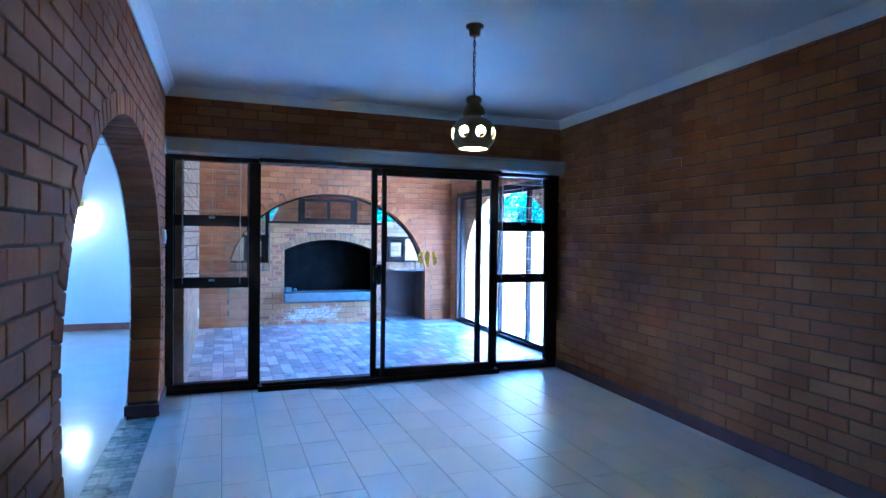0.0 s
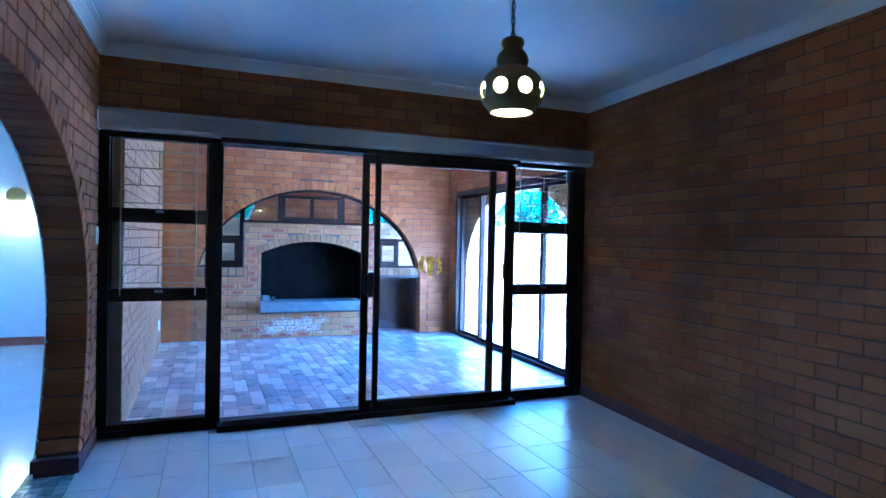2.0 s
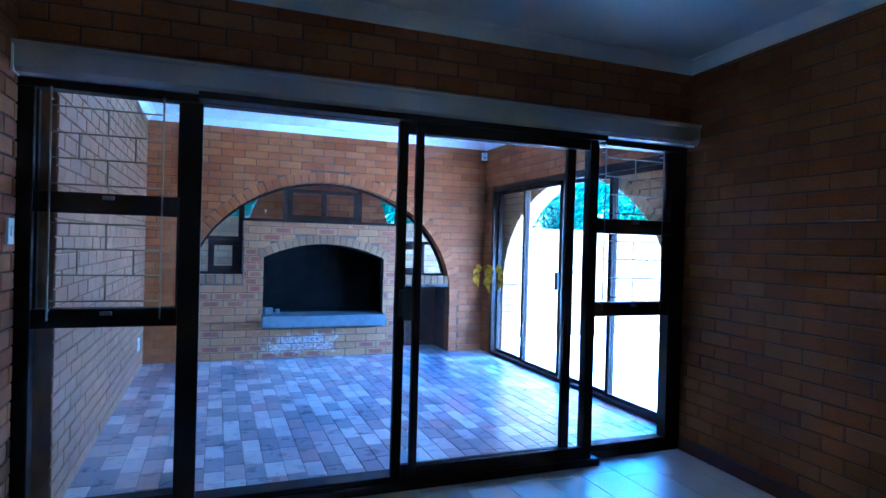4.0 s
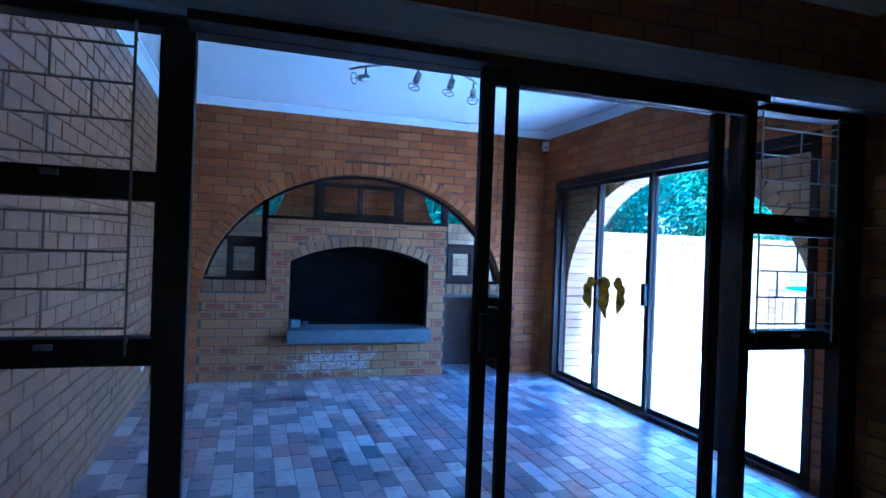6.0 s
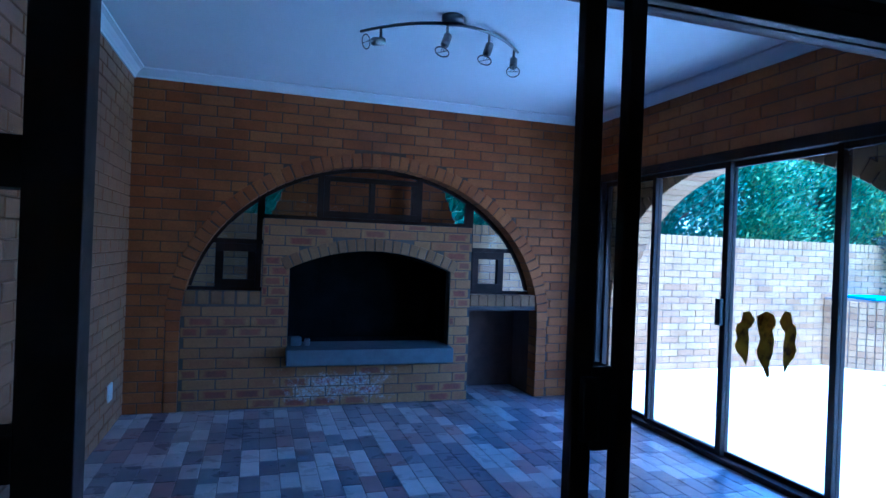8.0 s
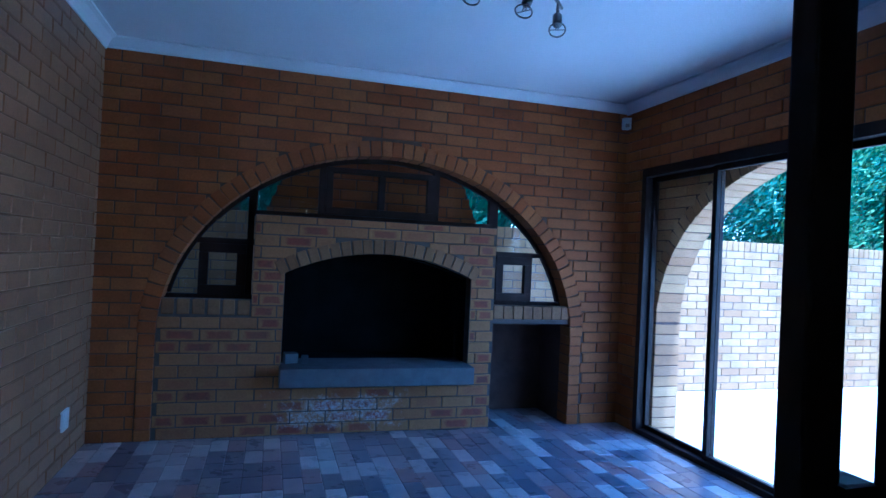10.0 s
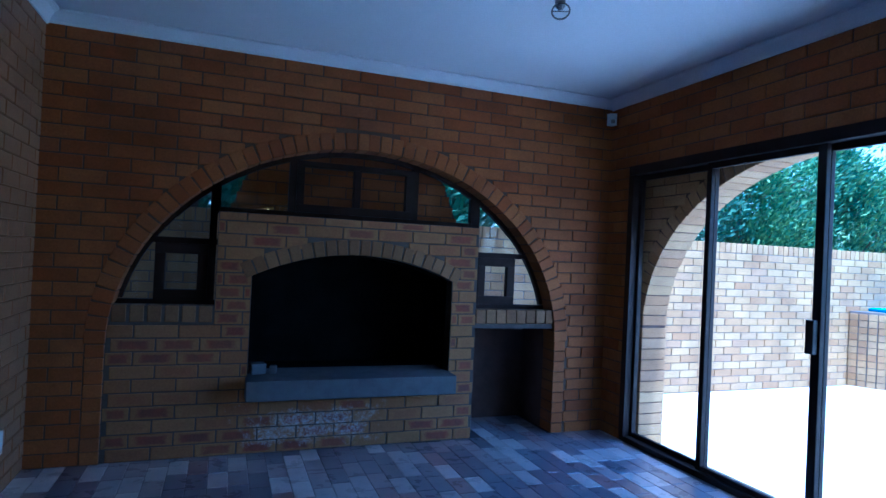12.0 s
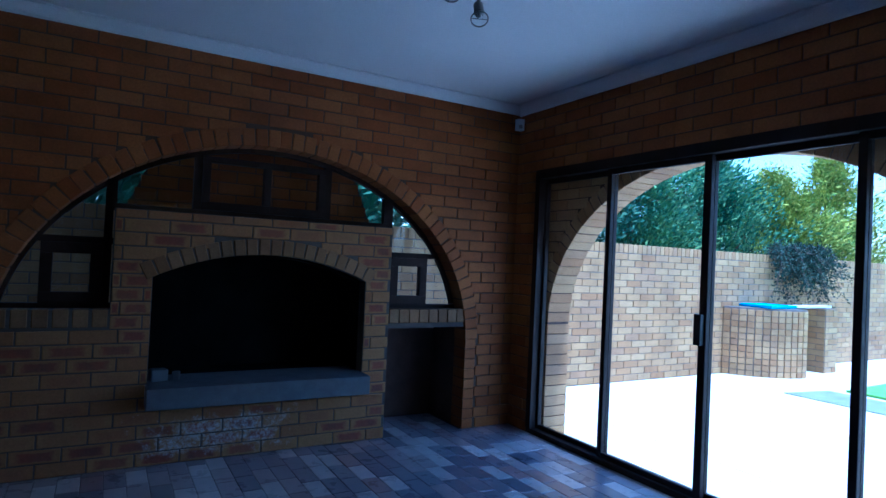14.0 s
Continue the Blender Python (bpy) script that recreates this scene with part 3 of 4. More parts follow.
def pane_y(parent, x0, z0, x1, z1, y, name="pane"):
    ob = part(name, box(x0, y - 0.002, z0, x1, y + 0.002, z1), CLEAR, parent)
    ob.visible_shadow = False
    return ob


door = tagged(thing("door_1", (1.93, 5.97, 0), "dark bronze aluminium sliding door with one panel slid open", "sliding door"), kind="structure")
bar(door, "door_head", 0.0, 2.018, W1, 2.055, 5.915, 6.01)
bar(door, "door_head", 0.76, 2.02, 3.11, 2.055, 5.808, 5.913)
bar(door, "sill", 0.0, 0.0, W1, 0.045, 5.915, 6.03)
bar(door, "sill", 0.76, 0.0, 3.11, 0.045, 5.808, 5.913)
bar(door, "track", 0.79, 0.045, 3.06, 0.062, 5.868, 5.876)
bar(door, "track", 0.79, 0.045, 3.06, 0.062, 5.828, 5.836)
for x0, x1 in ((0.0, 0.07), (0.68, 0.78), (3.07, 3.128), (3.715, W1)):
    bar(door, "jamb", x0, 0.045, x1, 2.018, 5.92, 6.0)


def panel(name, x0, x1, y, label, handle, wide):
    p = bar(door, name, x0, 0.062, x0 + wide, 2.02, y - 0.018, y + 0.018, label=label)
    bar(p, "stile", x1 - 0.055, 0.062, x1, 2.02, y - 0.018, y + 0.018)
    bar(p, "rail", x0 + wide, 0.062, x1 - 0.055, 0.125, y - 0.016, y + 0.016)
    bar(p, "rail", x0 + wide, 1.955, x1 - 0.055, 2.02, y - 0.016, y + 0.016)
    pane_y(p, x0 + wide - 0.008, 0.12, x1 - 0.05, 1.96, y)
    if handle:
        h = box(x0 + 0.046, y - 0.030, 0.925, x0 + 0.100, y + 0.034, 1.118, 0.008)
        box(x0 + 0.018, y - 0.040, 0.95, x0 + 0.060, y - 0.012, 1.095, 0.005, h)
        part("handle", h, BLACK_PLASTIC, p, "black plastic pull handle with lock")
    return p


panel("sliding_panel", 1.776, 2.91, 5.872, "slid-open glazed panel with a black handle", True, 0.053)
panel("fixed_panel", 1.868, 3.045, 5.832, "fixed glazed panel", False, 0.04)


def side_light(x0, x1):
    f = bar(door, "side_light", x0, 1.452, x1, 1.548, 5.925, 6.01, label="side light with two transoms")
    bar(f, "transom", x0, 0.915, x1, 1.004, 5.925, 6.01)
    bar(f, "rail", x0, 0.045, x1, 0.085, 5.925, 6.01)
    for z0, z1 in ((0.08, 0.92), (1.0, 1.456), (1.544, 2.02)):
        pane_y(f, x0 - 0.005, z0, x1 + 0.005, z1, 5.975)
    for za, zb in ((1.0, 1.456), (1.545, 2.018)):
        for x in (x0, x1 - 0.012):
            bar(f, "sash", x, za, x + 0.012, zb, 5.955, 5.995)
    for z in (0.985, 1.53):
        part("latch", box((x0 + x1) / 2 - 0.025, 5.905, z - 0.012, (x0 + x1) / 2 + 0.025, 5.925, z + 0.006, 0.003), STEEL, f, "small metal window latch")


side_light(0.07, 0.68)
side_light(3.128, 3.715)


def burglar_bars(x0, x1, label):
    g = thing("burglar_bars", (x0, 5.893, 0.97), label, "burglar bars", "burglar bars of the side lights")
    y = 5.893
    for x in (x0, x1):
        part("upright", tube([(x, y, 0.955), (x, y, 2.02)], 0.0045, 6), BAR_PAINT, g)
    for zs in ([1.043, 1.164, 1.284, 1.402], [1.581, 1.70, 1.816, 1.935]):
        for z in zs:
            part("rail", tube([(x0, y, z), (x1, y, z)], 0.0042, 6), BAR_PAINT, g)
        for k, (z0, z1) in enumerate(zip(zs, zs[1:])):
            for x in ([x0 + 0.115, x0 + 0.347] if k % 2 else [x0 + 0.231]):
                part("cross_bar", tube([(x, y, z0), (x, y, z1)], 0.0042, 6), BAR_PAINT, g)
    for z in (1.0, 1.97):
        for x in (x0, x1):
            part("bracket", tube([(x, y, z), (x, 5.93, z)], 0.004, 6), BAR_PAINT, g)


BAR_PAINT = plain("tan_bar_paint", (0.22, 0.175, 0.13), 0.4, 0.3, vary=0.15)
burglar_bars(0.142, 0.606, "thin tan-painted burglar bars across the side light")
burglar_bars(3.16, 3.62, "thin tan-painted burglar bars across the side light")

# blind head rail over the door
blind = thing("blind_headrail", (1.93, 5.86, 2.06), "folded grey roller blind box above the sliding door", "blind")
part("headrail", prism([(5.89, 2.055), (5.825, 2.055), (5.805, 2.075), (5.800, 2.16), (5.79, 2.172), (5.79, 2.185), (5.89, 2.185)], lambda u, v, d: (0.012 + d, u, v), W1 - 0.024), PELMET, blind)
for x in (0.012, W1 - 0.022):
    part("end_cap", box(x, 5.793, 2.05, x + 0.01, 5.89, 2.188, 0.003), WHITE_PLASTIC, blind)

# decal on the fixed glass
decal = thing("window_decal", (2.34, 5.868, 1.07), "mottled yellow-brown decal of three bird-like shapes on the glass", "decal")
# simplified outlines of three birds
outer = [(0.006, 0.0), (0.026, 0.002), (0.044, -0.020), (0.032, -0.038), (0.022, -0.044), (0.027, -0.070), (0.026, -0.106), (0.020, -0.133), (0.004, -0.112), (-0.010, -0.100), (-0.018, -0.084), (-0.010, -0.066), (-0.016, -0.048), (-0.012, -0.030), (0.0, -0.025)]
middle = [(-0.032, -0.011), (0.0, 0.002), (0.022, -0.005), (0.032, -0.022), (0.031, -0.036), (0.021, -0.048), (0.029, -0.072), (0.026, -0.102), (0.014, -0.136), (0.018, -0.164), (0.010, -0.168), (-0.006, -0.140), (-0.022, -0.118), (-0.028, -0.098), (-0.016, -0.070), (-0.024, -0.048), (-0.028, -0.030)]
for cx, flip, tall, out in ((2.258, 1, 1.0, outer), (2.338, 1, 1.0, middle), (2.425, -1, 1.18, outer)):
    part("leaf_shape", prism([(cx + flip * a, 1.240 + b * tall) for a, b in out], lambda u, v, d: (u, 5.8692 - d, v), 0.0012), DECAL, decal)

# ---- sliding door to the yard ----
yard_door = tagged(thing("door_2", (W2 + 0.05, 7.9, 0), "dark bronze aluminium sliding door to the yard, closed", "sliding door"), kind="structure")


def ybar(parent, name, y0, z0, y1, z1, x0=W2 + 0.02, x1=W2 + 0.09, label=""):
    return part(name, box(x0, y0, z0, x1, y1, z1, 0.004), BRONZE, parent, label)


def ypane(parent, y0, z0, y1, z1, x):
    ob = part("pane", box(x - 0.002, y0, z0, x + 0.002, y1, z1), CLEAR, parent)
    ob.visible_shadow = False


ybar(yard_door, "door_head", SD0, 2.03, SD1, SDZ, W2 - 0.012, W2 + 0.10)
ybar(yard_door, "sill", SD0, 0.0, SD1, 0.04, W2 - 0.005, W2 + 0.10)
ybar(yard_door, "jamb", SD1 - 0.055, 0.04, SD1, 2.03, W2 - 0.012, W2 + 0.10)
ybar(yard_door, "jamb", SD0, 0.04, SD0 + 0.055, 2.03, W2 - 0.012, W2 + 0.10)
for y0, y1, w0, w1, x, hd in ((8.65, 9.40, 0.04, 0.03, W2 + 0.065, False), (7.875, 8.69, 0.05, 0.04, W2 + 0.03, True), (7.075, 7.95, 0.045, 0.075, W2 + 0.065, False), (6.41, 7.115, 0.03, 0.04, W2 + 0.03, False)):
    p = ybar(yard_door, "glass_panel", y0, 0.04, y0 + w0, 2.03, x - 0.016, x + 0.016)
    ybar(p, "stile", y1 - w1, 0.04, y1, 2.03, x - 0.016, x + 0.016)
    ybar(p, "rail", y0 + w0, 0.04, y1 - w1, 0.075, x - 0.014, x + 0.014)
    ybar(p, "rail", y0 + w0, 1.99, y1 - w1, 2.03, x - 0.014, x + 0.014)
    ypane(p, y0 + w0 - 0.005, 0.07, y1 - w1 + 0.005, 1.995, x)
    if hd:
        part("handle", box(x - 0.05, y0 + 0.012, 0.92, x - 0.016, y0 + 0.06, 1.10, 0.006), BLACK_PLASTIC, p, "black pull handle")

# ---- fireplace ----
FX0, FX1, FZ = 1.136, 2.955, 1.565
FO0, FO1, FS, FA, FB = 1.357, 2.755, 1.157, 1.32, 0.35
FYF = D2 + 0.010
fire = thing("fireplace", (2.05, FYF, 0), "built-in brick braai fireplace with a flat arch and sooty firebox", "fireplace")
rad = ((FO1 - FO0) ** 2 / 4 + (FA - FS) ** 2) / (2 * (FA - FS))
fcx, fcz = (FO0 + FO1) / 2, FA - rad
fang = math.degrees(math.asin((FO1 - FO0) / 2 / rad))
on_fire = lambda u, v, d: (u, FYF + d, v)
body = [(FX0, 0), (FX0, FZ), (FX1, FZ), (FX1, 0), (FO1, 0), (FO1, FS)] + arc(fcx, fcz, rad, rad, 90 - fang, 90 + fang, 24)[1:-1] + [(FO0, FS), (FO0, 0)]
breast = part("breast", prism(body, on_fire, 0.28), HEARTH_MORTAR, fire)
part("under_hearth", box(FO0, FYF, 0, FO1, FYF + 0.28, 0.36), HEARTH_MORTAR, fire)
part("shoulder", box(BX - BA, FYF, 0, FX0, FYF + 0.20, 0.955), HEARTH_MORTAR, fire)
part("shelf_slab", box(FX1, FYF + 0.002, 0.815, BX + BA, FYF + 0.24, 0.848), HEARTH_MORTAR, fire, "thin concrete shelf over the wood niche")
part("shelf_core", box(FX1, FYF + 0.012, 0.848, BX + BA, FYF + 0.22, 0.95), HEARTH_MORTAR, fire)
part("hearth_ledge", box(1.345, 9.557, 0.372, 2.765, FYF + 0.28, 0.50, 0.008), CONCRETE, fire, "grey concrete hearth ledge")
for x in (FO0 - 0.02, FO1 - 0.03):
    part("firebox_side", box(x, FYF + 0.27, 0.40, x + 0.05, 10.27, 1.40), SOOT, fire, "black sooty lining")
part("firebox_back", box(FO0 - 0.02, 10.27, 0.40, FO1 + 0.02, 10.34, 1.40), SOOT, fire, "black sooty lining")
part("firebox_top", box(FO0 - 0.02, FYF + 0.27, 1.40, FO1 + 0.02, 10.34, 1.5), SOOT, fire, "black sooty lining")
part("hearth_floor", box(FO0, FYF + 0.27, 0.40, FO1, 10.3, 0.495), SOOT, fire)
part("soot_lining", prism([(FO0, 0.5)] + [(FO0, FS)] + arc(fcx, fcz, rad, rad, 90 + fang, 90 - fang, 24)[1:-1] + [(FO1, FS), (FO1, 0.5), (FO1 - .012, 0.5), (FO1 - .012, FS - .008)] + arc(fcx, fcz, rad - .012, rad - .012, 90 - fang, 90 + fang, 24)[1:-1] + [(FO0 + .012, FS - .008), (FO0 + .012, 0.5)], lambda u, v, d: (u, FYF + 0.11 + d, v), 0.17), SOOT, fire)


def fire_spans(z):
    if z < 0.36:
        return [(BX - BA + 0.004, FX1)]
    left0 = BX - BA + 0.004 if z < 0.86 else FX0
    if z < FS:
        return [(left0, FO0), (FO1, FX1)]
    ro = rad + 0.10
    if z < fcz + ro:
        h = math.sqrt(max(0, ro * ro - (z - fcz) ** 2))
        h = min(h, (FO1 - FO0) / 2 + 0.06)
        return [(FX0, fcx - h), (fcx + h, FX1)]
    return [(FX0, FX1)]


wall_bricks(breast, (0, FYF, 0), (1, 0, 0), (0, -1, 0), 0, FZ, fire_spans, HEARTH, HEARTH, near=lambda u, z: True, shift=0.06)
ring_bricks(breast, on_fire, fcx, fcz, rad, rad, 90 - fang - 1.5, 90 + fang + 1.5, 0.105, 0.13, 0.054, ARCH_BRICK, pitch=0.078)
for x0, x1 in ((BX - BA + 0.02, FX0), (FX1, BX + BA)):
    n = int((x1 - x0) / 0.084)
    me = block_mesh("soldier_brick", 0.079, 0.10, 0.105, ARCH_BRICK)
    lay("soldier_brick", breast, [me], [Matrix.Translation((x0 + (k + 0.5) * (x1 - x0) / n, FYF + 0.045, 0.905)) for k in range(n)])
# chimney behind, seen through the upper windows
chim = part("chimney", prism([(1.18, 1.55), (2.91, 1.55), (2.62, 2.25), (2.62, 3.9), (1.47, 3.9), (1.47, 2.25)], lambda u, v, d: (u, 10.02 + d, v), 0.38), MORTAR, fire, "dark brick chimney shoulder")


def chim_spans(z):
    k = min(1, max(0, (z - 1.55) / 0.7))
    return [(1.18 + 0.29 * k, 2.91 - 0.29 * k)]


wall_bricks(chim, (0, 10.02, 0), (1, 0, 0), (0, -1, 0), 1.56, 2.6, chim_spans, BRICK, BRICK_I)
# wood niche behind the shelf
part("niche_back", box(FX1, 10.22, 0, BX + BA, 10.30, 0.82), MORTAR, fire)
part("niche_side", box(BX + BA, 9.94, 0, BX + BA + 0.08, 10.30, 0.95), MORTAR, fire)
part("niche_side", box(FX1 - 0.06, FYF + 0.28, 0, FX1, 10.30, 0.95), MORTAR, fire)
part("niche_top", box(FX1, FYF + 0.24, 0.80, BX + BA, 10.30, 0.95), MORTAR, fire)


def rubble(x, y, z, sx, sy, sz, turn):
    bm = chamfered(sx, sy, sz, 0.006)
    for v in bm.verts:
        v.co += noise.noise_vector(v.co * 40) * 0.004
        v.co = pose(x, y, z + sz / 2, 0, 0, turn) @ v.co
    ob = part("brick_offcut", bm, CONCRETE)
    tagged(ob, "small grey brick offcut lying in the firebox", "brick", "offcuts on the hearth")


rubble(1.425, 9.80, 0.50, 0.10, 0.07, 0.075, 12)
rubble(1.525, 9.79, 0.50, 0.045, 0.05, 0.055, -8)

# ---- windows in the arch ----
WY0, WY1 = D2 + 0.135, D2 + 0.185


def wbar(parent, name, x0, z0, x1, z1, y0=WY0, y1=WY1, label=""):
    return part(name, box(x0, y0, z0, x1, y1, z1, 0.003), TIMBER, parent, label)


def arch_half(z, grow=0.0):
    k = max(0.0, min(1.0, (z - BZ) / (BB + grow)))
    return (BA + grow) * math.sqrt(1 - k * k)


def arch_window(name, label):
    return tagged(thing(name, (BX, WY0, 1.0), label, "window"), kind="structure")


win_top = arch_window("window_1", "dark timber window filling the head of the arch")
wbar(win_top, "rail", 1.10, 1.555, 2.99, 1.60)
for x0, x1 in ((1.10, 1.145), (1.575, 1.625), (2.455, 2.505), (2.93, 2.975)):
    z1 = BZ + BB * math.sqrt(max(0, 1 - (max(abs(x0 - BX), abs(x1 - BX)) / BA) ** 2)) + 0.01
    wbar(win_top, "mullion", x0, 1.60, x1, z1)
zl = BZ + BB * math.sqrt(1 - ((1.6 - BX) / BA) ** 2)
case = wbar(win_top, "casement", 1.625, 1.60, 2.455, 1.655, WY0 - 0.012, WY1 - 0.01, "casement with a timber frame")
wbar(case, "rail", 1.625, 1.915, 2.455, 1.955, WY0 - 0.012, WY1 - 0.01)
for x in (1.625, 2.02, 2.405):
    wbar(case, "stile", x, 1.655, x + 0.05, 1.915, WY0 - 0.012, WY1 - 0.01)
arch_rim = [p for p in arc(BX, BZ, BA + 0.004, BB + 0.004, 38, 142, 40)] + [p for p in arc(BX, BZ, BA - 0.035, BB - 0.035, 142, 38, 40)]
part("arched_rail", prism(arch_rim, lambda u, v, d: (u, WY0 + d, v), 0.05), TIMBER, win_top)
rim = [(1.12, 1.58)] + [p for p in arc(BX, BZ, BA - 0.01, BB - 0.01, 128, 52, 30)] + [(2.95, 1.58)]
ob = part("pane", prism(rim, lambda u, v, d: (u, WY0 + 0.025 + d, v), 0.004), CLEAR, win_top)
ob.visible_shadow = False

for name, side in (("window_2", -1), ("window_3", 1)):
    w = arch_window(name, "small dark timber window in the side of the arch")
    xi = FX0 if side < 0 else FX1          # side at the fireplace
    xo = BX + side * arch_half(0.97)
    lo, hi = min(xi, xo), max(xi, xo)
    wbar(w, "rail", lo - 0.02, 0.945, hi + 0.02, 0.985)
    xm = BX + side * arch_half(1.36)
    wbar(w, "transom", min(xi, xm), 1.345, max(xi, xm), 1.385)
    s0 = xi + side * 0.008
    zt = BZ + BB * math.sqrt(1 - ((s0 + side * 0.04 - BX) / BA) ** 2)
    wbar(w, "jamb", min(s0, s0 + side * 0.045), 0.985, max(s0, s0 + side * 0.045), zt)
    c0, c1 = sorted((s0 + side * 0.045, s0 + side * 0.36))
    cs = wbar(w, "casement", c0, 0.985, c1, 1.05, WY0 - 0.012, WY1 - 0.008, "side casement with a broad frame")
    wbar(cs, "rail", c0, 1.28, c1, 1.345, WY0 - 0.012, WY1 - 0.008)
    for a in (c0, c1 - 0.062):
        wbar(cs, "stile", a, 1.05, a + 0.062, 1.28, WY0 - 0.012, WY1 - 0.008)
    d0, d1 = (12, 56) if side > 0 else (124, 168)
    rimpts = arc(BX, BZ, BA + 0.004, BB + 0.004, d0, d1, 24) + arc(BX, BZ, BA - 0.03, BB - 0.03, d1, d0, 24)
    part("arched_rail", prism(rimpts, lambda u, v, d: (u, WY0 + 0.002 + d, v), 0.046), TIMBER, w)
    edge = arc(BX, BZ, BA - 0.01, BB - 0.01, 11, 53, 20) if side > 0 else arc(BX, BZ, BA - 0.01, BB - 0.01, 169, 127, 20)
    poly = [(s0, 0.96)] + edge + [(s0, edge[-1][1])]
    ob = part("pane", prism(poly, lambda u, v, d: (u, WY0 + 0.03 + d, v), 0.004), CLEAR, w)
    ob.visible_shadow = False

# ---- lamps ----
pend = thing("pendant_lamp", (1.832, 3.61, C1), "lit olive ceramic pendant lamp with round holes on a chain", "pendant lamp")
PX, PY = 1.832, 3.61
at = Matrix.Translation((PX, PY, 0))
part("ceiling_rose", lathe([(0.0, C1 - 0.001), (0.052, C1 - 0.001), (0.052, C1 - 0.016), (0.036, C1 - 0.022), (0.034, C1 - 0.045), (0.030, C1 - 0.062), (0.012, C1 - 0.066), (0.0, C1 - 0.066)], at, 32), CERAMIC, pend, "turned ceiling rose", True)
zc, k = C1 - 0.066, 0
while zc > 2.21:
    pts = [(PX + (0.0075 * math.cos(a) if k % 2 else 0), PY + (0 if k % 2 else 0.0075 * math.cos(a)), zc - 0.017 + 0.018 * math.sin(a)) for a in [6.28318 * s / 12 for s in range(12)]]
    part("chain_link", tube(pts, 0.0022, 5, closed=True), DARK_METAL, pend)
    zc -= 0.029
    k += 1
part("cord", tube([(PX + .004, PY, C1 - .06), (PX - .005, PY + .004, 2.42), (PX + .004, PY, 2.20)], 0.002, 5), DARK_METAL, pend)
prof = [(0.0, 2.205), (0.030, 2.206), (0.042, 2.200), (0.047, 2.188), (0.044, 2.172), (0.036, 2.162), (0.046, 2.152), (0.060, 2.135), (0.066, 2.115), (0.064, 2.098), (0.058, 2.084)]
belly = [(2.084, 0.058), (2.075, 0.078), (2.058, 0.101), (2.035, 0.119), (2.010, 0.129), (1.990, 0.131), (1.968, 0.129), (1.945, 0.121), (1.925, 0.108), (1.908, 0.093), (1.899, 0.086)]
zs = np.linspace(2.082, 1.899, 64)
rs = np.interp(-zs, [-z for z, r in belly], [r for z, r in belly])
prof += [(float(r), float(z)) for r, z in zip(rs, zs)]
SEG = 192
bm = lathe(prof, at, SEG)
HOLES, HZ, HR = 8, 1.985, 0.0305
gone = []


def hole_of(co):
    """The offset of a point from the centre of the hole nearest to it, along the belly."""
    a = math.atan2(co.y - PY, co.x - PX)
    step = 2 * math.pi / HOLES
    off = (a - radians(41)) % step
    off = off - step if off > step / 2 else off
    return off * 0.130, (co.z - HZ) / 1.1


for f in bm.faces:
    c = f.calc_center_median()
    if c.z < 2.06:
        du, dv = hole_of(c)
        if math.hypot(du, dv) < HR:
            gone.append(f)
bmesh.ops.delete(bm, geom=gone, context="FACES")
for v in bm.verts:
    if v.co.z < 2.06 and v.co.z > 1.905 and any(e.is_boundary for e in v.link_edges):
        du, dv = hole_of(v.co)
        d = math.hypot(du, dv)
        if d > 1e-5:
            s = HR / d
            a = math.atan2(v.co.y - PY, v.co.x - PX) + (du * s - du) / 0.130
            z = HZ + dv * s * 1.1
            r = float(np.interp(-z, [-q for q, w in belly], [w for q, w in belly]))
            v.co = (PX + r * math.cos(a), PY + r * math.sin(a), z)
shade = part("shade", bm, [CERAMIC, INNER_GLAZE], pend, "pierced gourd-shaped ceramic shade", True)
so = shade.modifiers.new("thickness", "SOLIDIFY")
so.thickness, so.offset, so.material_offset = 0.006, -1, 1
so.material_offset_rim = 1
part("bulb", lathe([(0.0, 2.03), (0.012, 2.03), (0.014, 2.015), (0.028, 1.99), (0.032, 1.968), (0.028, 1.946), (0.016, 1.934), (0.0, 1.931)], at, 24), BULB, pend, "lit warm bulb", True)

spot = thing("spotlight_bar", (2.08, 7.80, C2), "brushed steel curved bar with four unlit spotlights", "ceiling light")
SXC, SYC = 2.08, 7.80
part("canopy", lathe([(0.0, C2 - 0.001), (0.062, C2 - 0.001), (0.062, C2 - 0.028), (0.056, C2 - 0.036), (0.0, C2 - 0.036)], Matrix.Translation((SXC, SYC, 0)), 36), STEEL, spot, "round brushed steel canopy", True)
bow = lambda s: Vector((SXC + 0.03 + s * 0.49, SYC - 0.01 + 0.30 * s * s - 0.02 * s, C2 - 0.046))
part("rail", tube([bow(-1 + 2 * k / 30) for k in range(31)], 0.009, 10), STEEL, spot, "", True)
